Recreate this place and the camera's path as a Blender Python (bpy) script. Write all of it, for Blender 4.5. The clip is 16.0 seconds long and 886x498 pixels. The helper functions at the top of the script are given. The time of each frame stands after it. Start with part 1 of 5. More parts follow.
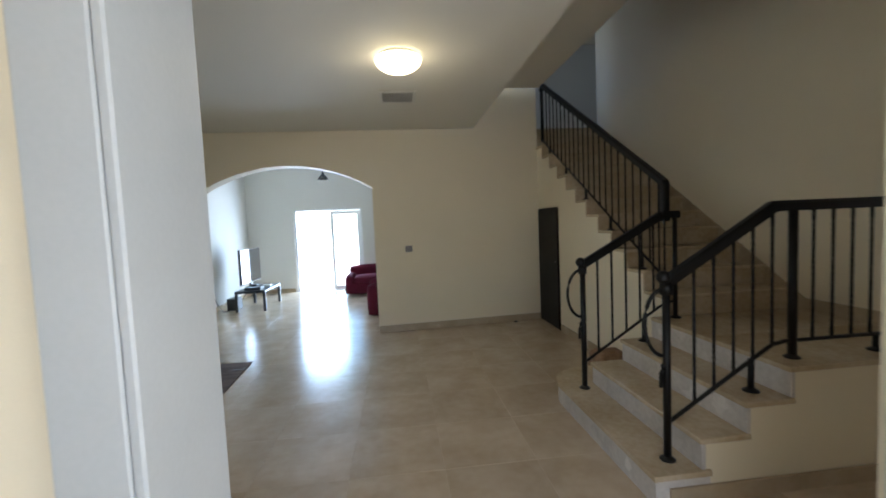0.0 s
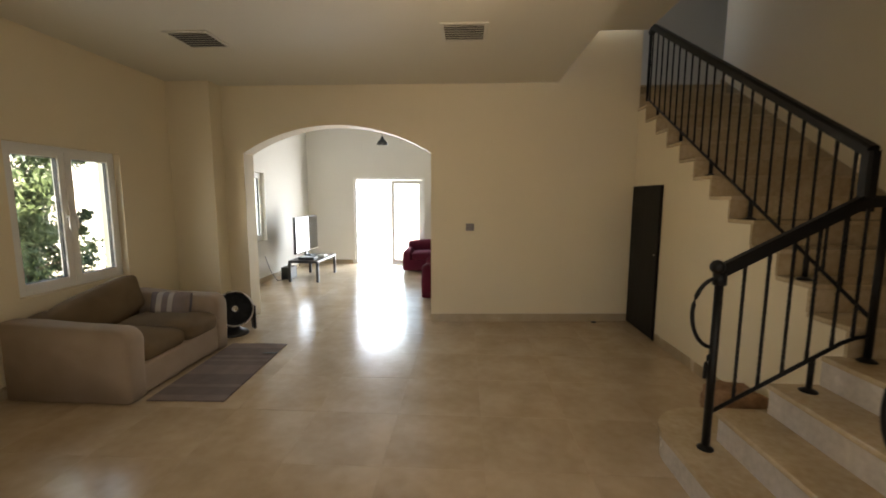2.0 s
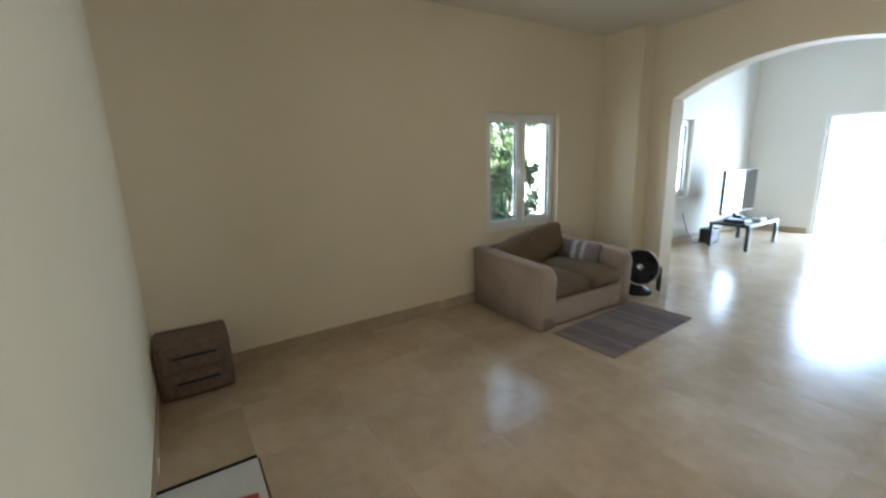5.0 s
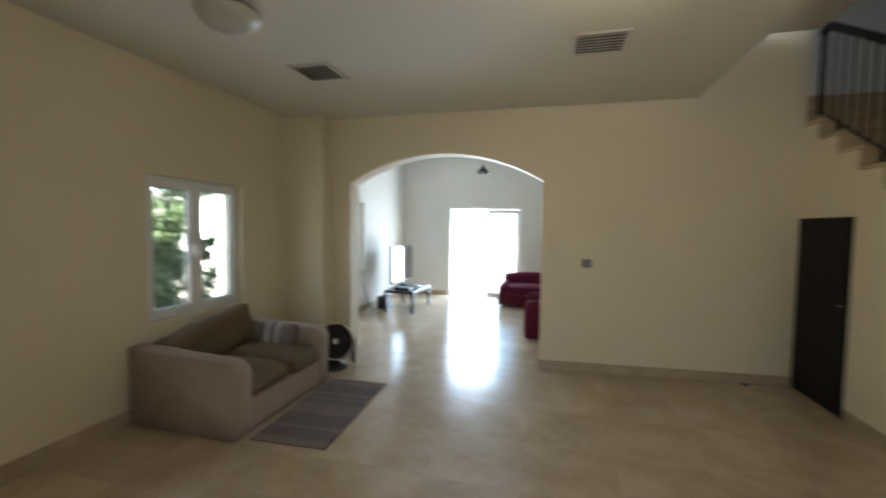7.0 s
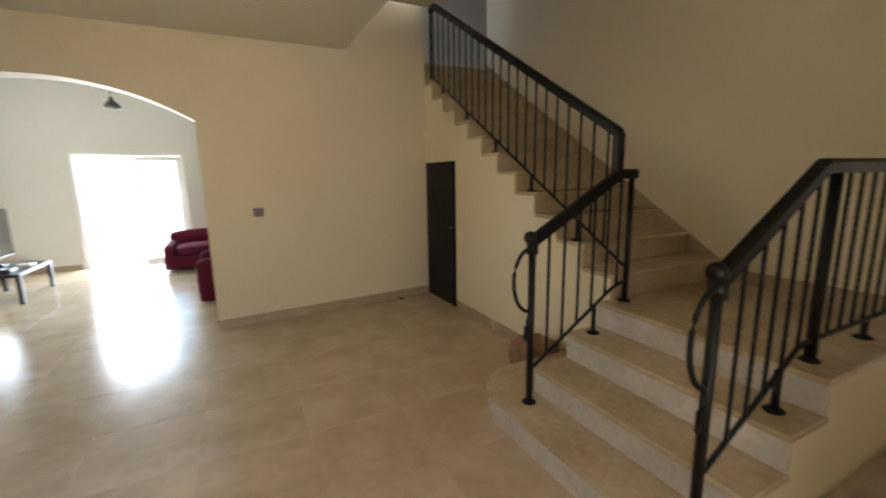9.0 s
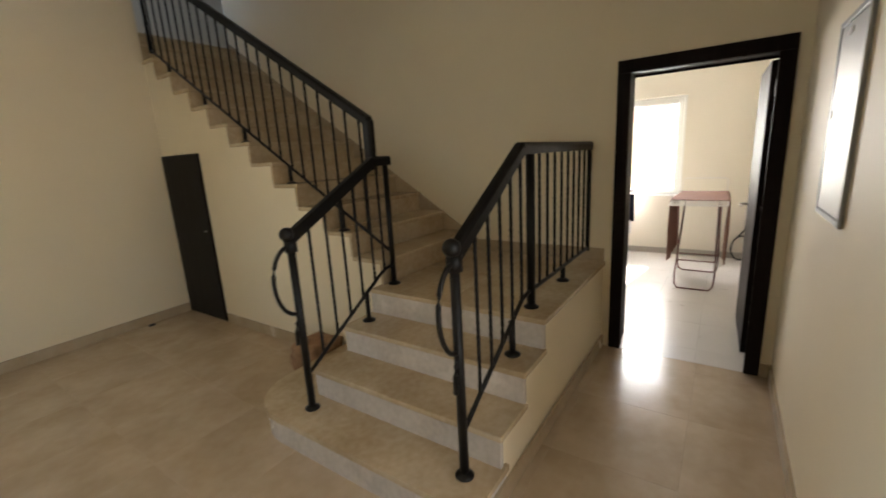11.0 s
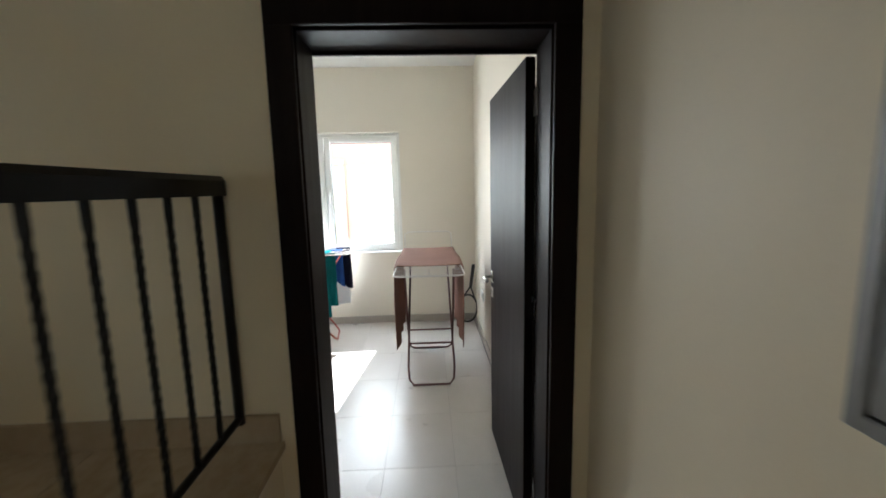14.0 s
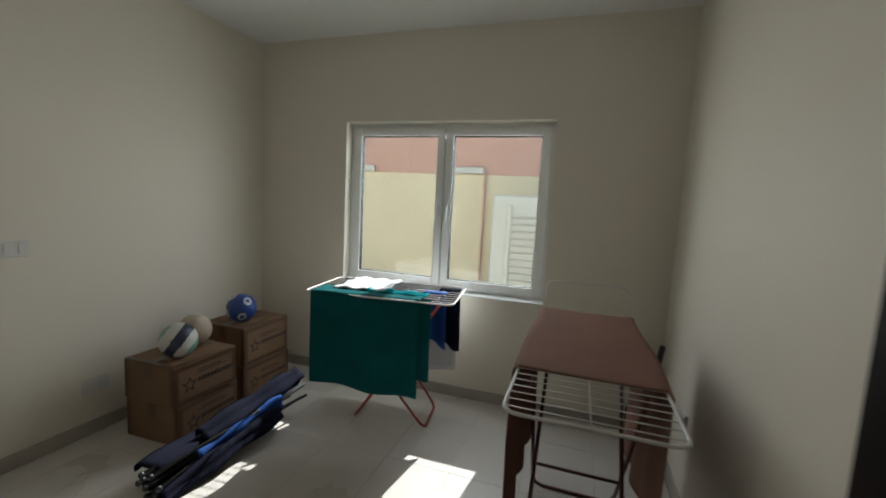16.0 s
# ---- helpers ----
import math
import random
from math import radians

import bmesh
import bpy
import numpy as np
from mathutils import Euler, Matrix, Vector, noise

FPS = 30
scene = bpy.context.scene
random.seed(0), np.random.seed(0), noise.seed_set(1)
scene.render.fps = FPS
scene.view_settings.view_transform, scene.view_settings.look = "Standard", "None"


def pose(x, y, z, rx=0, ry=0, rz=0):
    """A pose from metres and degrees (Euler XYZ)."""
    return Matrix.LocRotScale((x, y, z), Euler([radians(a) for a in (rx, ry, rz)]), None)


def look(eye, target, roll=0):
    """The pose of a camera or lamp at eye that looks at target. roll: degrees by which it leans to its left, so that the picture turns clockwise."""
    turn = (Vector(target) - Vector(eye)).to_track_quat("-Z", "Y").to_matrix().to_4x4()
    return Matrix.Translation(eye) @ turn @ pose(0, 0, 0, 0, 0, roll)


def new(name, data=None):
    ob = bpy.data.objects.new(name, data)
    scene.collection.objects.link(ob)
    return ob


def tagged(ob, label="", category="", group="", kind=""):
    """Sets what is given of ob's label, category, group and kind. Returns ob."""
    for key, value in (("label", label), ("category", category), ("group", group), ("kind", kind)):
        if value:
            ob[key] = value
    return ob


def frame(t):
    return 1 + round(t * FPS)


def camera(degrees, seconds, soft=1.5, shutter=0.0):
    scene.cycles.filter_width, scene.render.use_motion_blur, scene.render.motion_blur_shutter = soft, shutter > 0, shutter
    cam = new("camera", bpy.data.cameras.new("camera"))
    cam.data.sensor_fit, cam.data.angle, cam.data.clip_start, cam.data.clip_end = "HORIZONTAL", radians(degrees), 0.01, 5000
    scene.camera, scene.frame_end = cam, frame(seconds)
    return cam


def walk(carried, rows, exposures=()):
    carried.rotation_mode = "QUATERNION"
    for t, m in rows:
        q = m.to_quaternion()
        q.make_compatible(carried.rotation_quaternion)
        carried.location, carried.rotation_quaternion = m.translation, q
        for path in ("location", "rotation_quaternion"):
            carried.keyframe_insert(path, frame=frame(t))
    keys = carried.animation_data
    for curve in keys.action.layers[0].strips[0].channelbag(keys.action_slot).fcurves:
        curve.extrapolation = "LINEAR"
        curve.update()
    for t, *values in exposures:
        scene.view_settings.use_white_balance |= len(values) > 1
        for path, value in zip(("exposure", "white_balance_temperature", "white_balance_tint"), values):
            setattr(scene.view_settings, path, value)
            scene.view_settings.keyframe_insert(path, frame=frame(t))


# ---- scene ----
cam = camera(94.1, 16.0, soft=1.7, shutter=0.5)
PATH = [
    (0, (0.319, 0.224, 1.562), (0.538, 2.208, 1.436), -2.5),
    (0.5, (0.304, 0.503, 1.575), (0.418, 2.491, 1.394), 0.9),
    (1, (0.386, 0.739, 1.57), (0.302, 2.731, 1.412), 0.4),
    (1.5, (0.41, 0.932, 1.569), (0.322, 2.918, 1.35), 1.6),
    (2, (0.421, 1.125, 1.556), (0.316, 3.107, 1.314), 0.2),
    (2.5, (0.455, 1.236, 1.55), (0.001, 3.159, 1.235), 1.1),
    (3, (0.45, 1.281, 1.52), (-0.184, 3.103, 0.993), 1.2),
    (3.5, (0.426, 1.297, 1.505), (-0.309, 2.99, 0.735), 2.1),
    (4, (0.409, 1.304, 1.535), (-0.636, 2.798, 0.712), 1.2),
    (4.2, (0.384, 1.29, 1.543), (-0.783, 2.698, 0.734), -0.1),
    (5.3, (0.33, 1.42, 1.585), (-1.35, 2.43, 1.25), -1.0),
    (6.5, (0.184, 1.519, 1.629), (-1.084, 3.066, 1.614), -3.2),
    (7, (0.095, 1.498, 1.589), (-0.409, 3.43, 1.481), 0.7),
    (7.5, (0.168, 1.502, 1.603), (-0.056, 3.477, 1.382), -0.7),
    (8, (0.225, 1.485, 1.535), (0.191, 3.463, 1.236), -1.0),
    (8.5, (0.261, 1.492, 1.57), (0.749, 3.404, 1.239), -1.5),
    (9, (0.269, 1.494, 1.568), (1.149, 3.254, 1.211), -1.0),
    (11.5, (0.633, 1.469, 1.551), (2.359, 2.399, 1.159), -2.5),
    (12, (0.876, 1.566, 1.525), (2.753, 2.173, 1.193), -1.1),
    (12.5, (1.196, 1.667, 1.528), (3.158, 1.745, 1.151), -0.4),
    (13, (1.571, 1.646, 1.555), (3.528, 1.816, 1.177), -1.0),
    (13.5, (1.984, 1.684, 1.542), (3.964, 1.755, 1.274), 0.0),
    (14, (2.369, 1.673, 1.552), (4.347, 1.603, 1.262), -1.3),
    (14.5, (2.843, 1.664, 1.553), (4.808, 1.877, 1.246), 0.6),
    (15, (3.26, 1.689, 1.55), (5.25, 1.778, 1.373), 0.7),
    (15.5, (3.635, 1.704, 1.569), (5.624, 1.893, 1.473), 2.4),
    (15.7, (3.818, 1.714, 1.553), (5.765, 2.148, 1.42), 2.5),
    (16, (4.002, 1.75, 1.552), (5.89, 2.372, 1.333), 3.0),
]
walk(cam, [(t, look(eye, target, roll)) for t, eye, target, roll in PATH],
     [(0, 2.6, 5600, 10), (1.5, 2.56, 7100, 16), (2, 2.6, 7700, 17), (2.5, 2.66, 7700, 17), (3, 2.75, 7000, 14), (4, 3.1, 6100, 11), (6.5, 2.97, 5450, 8), (7, 2.6, 6200, 10), (7.5, 2.55, 7100, 16), (8.2, 2.55, 7400, 16), (9, 3.02, 7100, 15),
      (11.5, 3.1, 6400, 12), (12.5, 3.15, 5900, 9), (13, 2.95, 5850, 9), (13.5, 2.7, 5850, 9), (14, 2.45, 5700, 8), (14.5, 2.05, 5400, 7), (15, 1.7, 5400, 7), (15.5, 1.0, 5700, 7), (16, 0.58, 6000, 6)])

# ---- world, sun and exposure ----
world = bpy.data.worlds.new("sky")
scene.world = world
world.use_nodes = True
wn = world.node_tree.nodes
wl = world.node_tree.links
sky = wn.new("ShaderNodeTexSky")
sky.sky_type = 'NISHITA'
sky.sun_disc = False
sky.sun_elevation = radians(44.0)
sky.sun_rotation = radians(97.7)
wn["Background"].inputs[1].default_value = 0.15
wl.new(sky.outputs[0], wn["Background"].inputs[0])

sun = new("sun", bpy.data.lights.new("sun", 'SUN'))
sun.data.energy = 5.0
sun.data.angle = radians(0.53)
sun.data.color = (1.0, 0.95, 0.88)
sun.matrix_world = look((20 * math.cos(radians(-7.7)), 20 * math.sin(radians(-7.7)), 19.3), (0, 0, 0))


def window_light(name, x, y, z, rx, rz, w, h, watts, color):
    """Rectangular area lamp: sky light standing in an opening, or added fill."""
    lamp = new(name, bpy.data.lights.new(name, 'AREA'))
    lamp.data.shape, lamp.data.size, lamp.data.size_y = 'RECTANGLE', w, h
    lamp.data.energy, lamp.data.color = watts, color
    lamp.matrix_world = pose(x, y, z, rx, 0, rz)
    return lamp


SKYCOL = (0.86, 0.93, 1.0)
window_light("sky_through_patio_door", -1.62, 11.05, 1.05, -90, 0, 1.05, 1.95, 24, (0.66, 0.83, 1.0))
window_light("sky_through_hall_window", -3.36, 4.7, 1.4, 90, -90, 0.95, 1.1, 0.5, (0.95, 1.0, 0.9))
window_light("sky_through_living_window", -3.53, 8.09, 1.4, 90, -90, 1.1, 1.1, 3.2, SKYCOL)
window_light("sky_through_utility_window", 7.50, 2.82, 1.6, 58, 90, 1.6, 1.2, 18.0, (1.0, 0.97, 0.93))
window_light("sky_through_front_door", 0.6, 0.08, 1.35, 90, 0, 2.4, 2.3, 1.5, (0.94, 0.97, 1.0))
# added fill inside the doorway, turned to brighten the west wall
window_light("added_fill_to_west_wall", 1.1, 0.52, 1.3, 90, 48, 0.95, 2.2, 2.7, (1.0, 0.96, 0.9))
window_light("upstairs_window_light", 2.7, 9.0, 4.6, -75, 20, 0.9, 0.9, 1.3, (0.62, 0.75, 1.0))


# ---- materials ----
def material(name):
    m = bpy.data.materials.new(name)
    m.use_nodes = True
    return m, m.node_tree.nodes, m.node_tree.links, m.node_tree.nodes["Principled BSDF"]


def surface(name, color, color2=None, rough=0.5, metal=0.0, scale=6.0, fine=120.0, bump=0.05, rand=0.0, spec=0.5, coat=0.0, fine_mix=0.25, rough_var=0.08, stretch=(1, 1, 1), detail=6.0):
    """Colour that wanders between two tones at a large and a small scale, with fine relief."""
    m, n, l, p = material(name)
    color2 = color2 or tuple(c * 0.88 for c in color)
    co = n.new("ShaderNodeTexCoord")
    mp = n.new("ShaderNodeMapping")
    mp.inputs['Scale'].default_value = stretch
    l.new(co.outputs['Object'], mp.inputs['Vector'])
    big, small = n.new("ShaderNodeTexNoise"), n.new("ShaderNodeTexNoise")
    big.inputs['Scale'].default_value, big.inputs['Detail'].default_value = scale, detail
    small.inputs['Scale'].default_value, small.inputs['Detail'].default_value = fine, 3
    for t in (big, small):
        l.new(mp.outputs[0], t.inputs['Vector'])
    blend = n.new("ShaderNodeMix")
    blend.data_type = 'FLOAT'
    blend.inputs[0].default_value = fine_mix
    l.new(big.outputs['Fac'], blend.inputs[2])
    l.new(small.outputs['Fac'], blend.inputs[3])
    ramp = n.new("ShaderNodeValToRGB")
    ramp.color_ramp.elements[0].position, ramp.color_ramp.elements[1].position = 0.32, 0.68
    ramp.color_ramp.elements[0].color, ramp.color_ramp.elements[1].color = (*color2, 1), (*color, 1)
    l.new(blend.outputs[0], ramp.inputs[0])
    out = ramp.outputs[0]
    if rand:
        info, hsv, mr = n.new("ShaderNodeObjectInfo"), n.new("ShaderNodeHueSaturation"), n.new("ShaderNodeMapRange")
        mr.inputs[3].default_value, mr.inputs[4].default_value = 1 - rand, 1 + rand
        l.new(info.outputs['Random'], mr.inputs[0])
        l.new(mr.outputs[0], hsv.inputs['Value'])
        l.new(out, hsv.inputs['Color'])
        out = hsv.outputs[0]
        off = n.new("ShaderNodeVectorMath")
        off.operation = 'SCALE'
        off.inputs[0].default_value = (37.0, 91.0, 13.0)
        l.new(info.outputs['Random'], off.inputs['Scale'])
        l.new(off.outputs[0], mp.inputs['Location'])
    l.new(out, p.inputs['Base Color'])
    rr = n.new("ShaderNodeMapRange")
    rr.inputs[3].default_value, rr.inputs[4].default_value = max(rough - rough_var, 0.02), min(rough + rough_var, 1)
    l.new(big.outputs['Fac'], rr.inputs[0])
    l.new(rr.outputs[0], p.inputs['Roughness'])
    p.inputs['Metallic'].default_value = metal
    p.inputs['Specular IOR Level'].default_value = spec
    p.inputs['Coat Weight'].default_value = coat
    if bump:
        b = n.new("ShaderNodeBump")
        b.inputs['Strength'].default_value, b.inputs['Distance'].default_value = bump, 0.004
        l.new(small.outputs['Fac'], b.inputs['Height'])
        l.new(b.outputs[0], p.inputs['Normal'])
    return m


WALL = surface("cream_wall_paint", (0.78, 0.69, 0.51), (0.72, 0.63, 0.46), rough=0.62, scale=0.7, fine=160, bump=0.10)
WALL_LIV = surface("pale_wall_paint", (0.74, 0.72, 0.66), (0.70, 0.68, 0.62), rough=0.6, scale=0.7, fine=160, bump=0.10)
WALL_UTIL = surface("utility_wall_paint", (0.78, 0.73, 0.63), (0.73, 0.68, 0.58), rough=0.6, scale=0.8, fine=160, bump=0.10)
CEIL = surface("ceiling_paint", (0.72, 0.68, 0.58), (0.68, 0.64, 0.54), rough=0.75, scale=0.6, fine=140, bump=0.06)
CEIL_WHITE = surface("white_ceiling_paint", (0.80, 0.80, 0.78), (0.76, 0.76, 0.74), rough=0.75, scale=0.6, fine=140, bump=0.06)
MARBLE = surface("polished_beige_marble", (0.565, 0.455, 0.33), (0.43, 0.33, 0.22), rough=0.2, scale=2.6, fine=13, bump=0.0, rand=0.02, fine_mix=0.3, rough_var=0.05, detail=9)
MARBLE_STEP = surface("beige_marble_tread", (0.62, 0.51, 0.36), (0.42, 0.31, 0.18), rough=0.2, scale=2.2, fine=26, bump=0.0, rand=0.06, fine_mix=0.35, detail=9)
MARBLE_GREY = surface("grey_white_marble_riser", (0.66, 0.61, 0.56), (0.46, 0.42, 0.38), rough=0.25, scale=4, fine=30, bump=0.0, rand=0.05, fine_mix=0.4, detail=9)
MARBLE_SKIRT = surface("beige_marble_skirting", (0.50, 0.40, 0.28), (0.40, 0.31, 0.20), rough=0.25, scale=4, fine=30, bump=0.0, detail=8)
GROUT = surface("cement_grout", (0.54, 0.43, 0.31), rough=0.9, scale=8, bump=0.2)
PORCELAIN = surface("grey_white_porcelain_tile", (0.64, 0.61, 0.57), (0.58, 0.55, 0.51), rough=0.3, scale=3, fine=60, bump=0.0, rand=0.025)
GROUT_GREY = surface("grey_grout", (0.30, 0.28, 0.26), rough=0.9, scale=8, bump=0.2)
IRON = surface("black_painted_iron", (0.006, 0.005, 0.0045), (0.004, 0.0035, 0.003), rough=0.42, scale=14, fine=200, bump=0.10, spec=0.28)
WENGE = surface("dark_wenge_wood", (0.014, 0.009, 0.008), (0.008, 0.005, 0.0045), rough=0.5, scale=5, fine=60, bump=0.05, stretch=(6, 6, 0.35), spec=0.08)
CUPBOARD = surface("black_brown_wood", (0.008, 0.006, 0.005), (0.005, 0.004, 0.0035), rough=0.5, spec=0.2, scale=5, fine=60, bump=0.10, stretch=(6, 6, 0.35))
PVC = surface("white_pvc", (0.80, 0.80, 0.78), (0.76, 0.76, 0.74), rough=0.32, scale=3, fine=80, bump=0.0)
RUBBER = surface("black_rubber_seal", (0.02, 0.02, 0.02), rough=0.6, bump=0)
PLASTIC = surface("white_switch_plastic", (0.72, 0.71, 0.67), rough=0.35, scale=8, bump=0)
GREY_PLASTIC = surface("grey_switch_plate", (0.13, 0.115, 0.105), (0.10, 0.09, 0.08), rough=0.4, metal=0.2, bump=0)
CHROME = surface("brushed_nickel", (0.62, 0.60, 0.57), rough=0.28, metal=1.0, scale=10, bump=0)
STEEL = surface("brushed_grey_steel", (0.30, 0.30, 0.295), (0.26, 0.26, 0.255), rough=0.48, metal=0.85, scale=3, fine=90, bump=0.05, stretch=(1, 1, 12))
SOFA = surface("taupe_sofa_fabric", (0.20, 0.145, 0.09), (0.15, 0.108, 0.066), rough=0.95, scale=5, fine=420, bump=0.5, spec=0.2)
SOFA_SIDE = surface("beige_sofa_fabric", (0.40, 0.32, 0.255), (0.34, 0.27, 0.21), rough=0.95, scale=5, fine=420, bump=0.5, spec=0.2)
RED = surface("dark_red_fabric", (0.12, 0.013, 0.030), (0.085, 0.009, 0.022), rough=0.9, scale=5, fine=300, bump=0.4, spec=0.2)
BLACK_PLASTIC = surface("black_plastic", (0.018, 0.019, 0.021), rough=0.35, scale=8, bump=0)
SCREEN = surface("black_glass_screen", (0.008, 0.008, 0.010), (0.007, 0.007, 0.009), rough=0.05, scale=2, bump=0, rough_var=0.01, spec=0.9, coat=1.0)
GREY_FAB = surface("grey_wool", (0.25, 0.20, 0.18), (0.20, 0.16, 0.145), rough=1.0, scale=9, fine=300, bump=0.6, spec=0.1)
GREY_FAB2 = surface("dark_grey_wool", (0.20, 0.16, 0.148), (0.16, 0.13, 0.12), rough=1.0, scale=9, fine=300, bump=0.6, spec=0.1)
STRIPE = surface("off_white_wool", (0.48, 0.42, 0.35), (0.40, 0.35, 0.29), rough=1.0, scale=9, fine=300, bump=0.5, spec=0.1)
CARD = surface("brown_cardboard", (0.21, 0.125, 0.07), (0.15, 0.088, 0.048), rough=0.85, scale=4, fine=160, bump=0.15, rand=0.06)
TAPE = surface("brown_parcel_tape", (0.10, 0.052, 0.026), (0.08, 0.04, 0.02), rough=0.32, scale=8, bump=0)
INK = surface("dark_print_ink", (0.035, 0.025, 0.02), rough=0.7, bump=0)
TEAL = surface("teal_towel_cloth", (0.008, 0.095, 0.10), (0.006, 0.07, 0.078), rough=1.0, scale=6, fine=350, bump=0.5, spec=0.1)
NAVY = surface("navy_cloth", (0.007, 0.008, 0.020), (0.005, 0.006, 0.014), rough=0.95, scale=6, fine=350, bump=0.4, spec=0.15)
BLUE = surface("blue_cloth", (0.02, 0.07, 0.26), (0.015, 0.05, 0.19), rough=0.9, scale=6, fine=350, bump=0.4, spec=0.2)
WHITE_CLOTH = surface("white_cotton", (0.72, 0.72, 0.72), (0.62, 0.63, 0.65), rough=1.0, scale=8, fine=300, bump=0.4, spec=0.1)
CYAN = surface("turquoise_cloth", (0.02, 0.36, 0.42), rough=0.95, scale=8, fine=300, bump=0.4, spec=0.1)
MAUVE = surface("brown_mauve_sheet", (0.235, 0.13, 0.098), (0.195, 0.105, 0.08), rough=0.95, scale=4, fine=350, bump=0.35, spec=0.15)
WIRE = surface("white_coated_wire", (0.72, 0.70, 0.68), rough=0.4, scale=8, bump=0)
RED_TUBE = surface("red_enamelled_tube", (0.38, 0.055, 0.035), (0.28, 0.04, 0.03), rough=0.35, scale=10, bump=0)
BROWN_TUBE = surface("brown_enamelled_tube", (0.13, 0.045, 0.04), rough=0.35, scale=10, bump=0)
BALL_WHITE = surface("white_ball_leather", (0.62, 0.62, 0.58), rough=0.45, scale=12, fine=220, bump=0.3)
BALL_GREEN = surface("mint_ball_leather", (0.20, 0.42, 0.33), rough=0.45, scale=12, fine=220, bump=0.3)
BALL_NAVY = surface("navy_ball_leather", (0.02, 0.028, 0.06), rough=0.4, scale=12, fine=220, bump=0.3)
BALL_BLUE = surface("blue_ball_leather", (0.02, 0.06, 0.26), rough=0.38, scale=12, fine=220, bump=0.3)
BALL_TAN = surface("worn_tan_ball_leather", (0.44, 0.37, 0.29), (0.35, 0.29, 0.22), rough=0.55, scale=9, fine=220, bump=0.3)
WICKER = surface("brown_woven_wicker", (0.20, 0.14, 0.10), (0.12, 0.08, 0.055), rough=0.7, scale=30, fine=160, bump=0.8)
PICTURE_WHITE = surface("white_paper", (0.66, 0.66, 0.66), rough=0.6, scale=5, bump=0)
BOOK_TEAL = surface("teal_printed_card", (0.02, 0.15, 0.20), rough=0.4, scale=12, bump=0)
BOOK_RED = surface("red_printed_card", (0.42, 0.07, 0.06), rough=0.4, scale=12, bump=0)
BOOK_YELLOW = surface("yellow_printed_card", (0.55, 0.42, 0.06), rough=0.4, scale=12, bump=0)
STONE_BROWN = surface("brown_sandstone_block", (0.38, 0.23, 0.13), (0.20, 0.11, 0.06), rough=0.8, scale=14, fine=80, bump=0.5)
EXT_YELLOW = surface("yellow_render", (0.88, 0.76, 0.55), (0.82, 0.70, 0.50), rough=0.85, scale=1.2, fine=90, bump=0.3)
EXT_PINK = surface("terracotta_render", (0.72, 0.44, 0.36), (0.66, 0.39, 0.31), rough=0.85, scale=1.2, fine=90, bump=0.3)
EXT_WHITE = surface("white_render", (0.74, 0.71, 0.66), (0.66, 0.63, 0.58), rough=0.85, scale=1.0, fine=90, bump=0.3)
EARTH = surface("pale_sand_paving", (0.62, 0.56, 0.47), (0.52, 0.46, 0.38), rough=0.9, scale=0.8, fine=40, bump=0.5)
BARK = surface("grey_bark", (0.14, 0.10, 0.07), rough=0.9, scale=10, fine=80, bump=0.9)


def leaf_material():
    m, n, l, p = material("leaf_green")
    info = n.new("ShaderNodeTexNoise")
    info.inputs['Scale'].default_value = 2.5
    ramp = n.new("ShaderNodeValToRGB")
    ramp.color_ramp.elements[0].color, ramp.color_ramp.elements[1].color = (0.045, 0.08, 0.032, 1), (0.12, 0.16, 0.065, 1)
    ramp.color_ramp.elements[0].position, ramp.color_ramp.elements[1].position = 0.35, 0.65
    l.new(info.outputs['Fac'], ramp.inputs[0])
    l.new(ramp.outputs[0], p.inputs['Base Color'])
    p.inputs['Roughness'].default_value = 0.55
    p.inputs['Transmission Weight'].default_value = 0.0
    return m


LEAF = leaf_material()


def glass_material():
    m, n, l, p = material("clear_window_glass")
    clear, gloss, mix = n.new("ShaderNodeBsdfTransparent"), n.new("ShaderNodeBsdfGlossy"), n.new("ShaderNodeMixShader")
    clear.inputs[0].default_value = (0.93, 0.97, 0.95, 1)
    gloss.inputs['Roughness'].default_value = 0.01
    mix.inputs[0].default_value = 0.05
    l.new(clear.outputs[0], mix.inputs[1])
    l.new(gloss.outputs[0], mix.inputs[2])
    l.new(mix.outputs[0], n["Material Output"].inputs[0])
    return m


GLASS = glass_material()


def glow(name, color, strength):
    m, n, l, p = material(name)
    p.inputs['Base Color'].default_value = (0.8, 0.8, 0.78, 1)
    p.inputs['Emission Color'].default_value = (*color, 1)
    p.inputs['Emission Strength'].default_value = strength
    return m


LAMP_ON = glow("lit_frosted_glass", (1.0, 0.82, 0.48), 0.85)
LAMP_OFF = surface("unlit_frosted_glass", (0.52, 0.50, 0.42), rough=0.35, scale=6, bump=0)


# ---- mesh helpers ----
def finish(bm, name, mat, parent=None, smooth=False):
    bmesh.ops.recalc_face_normals(bm, faces=bm.faces)
    me = bpy.data.meshes.new(name)
    bm.to_mesh(me)
    bm.free()
    me.materials.append(mat)
    if smooth:
        for f in me.polygons:
            f.use_smooth = True
    ob = new(name, me)
    if parent:
        ob.parent = parent
    return ob


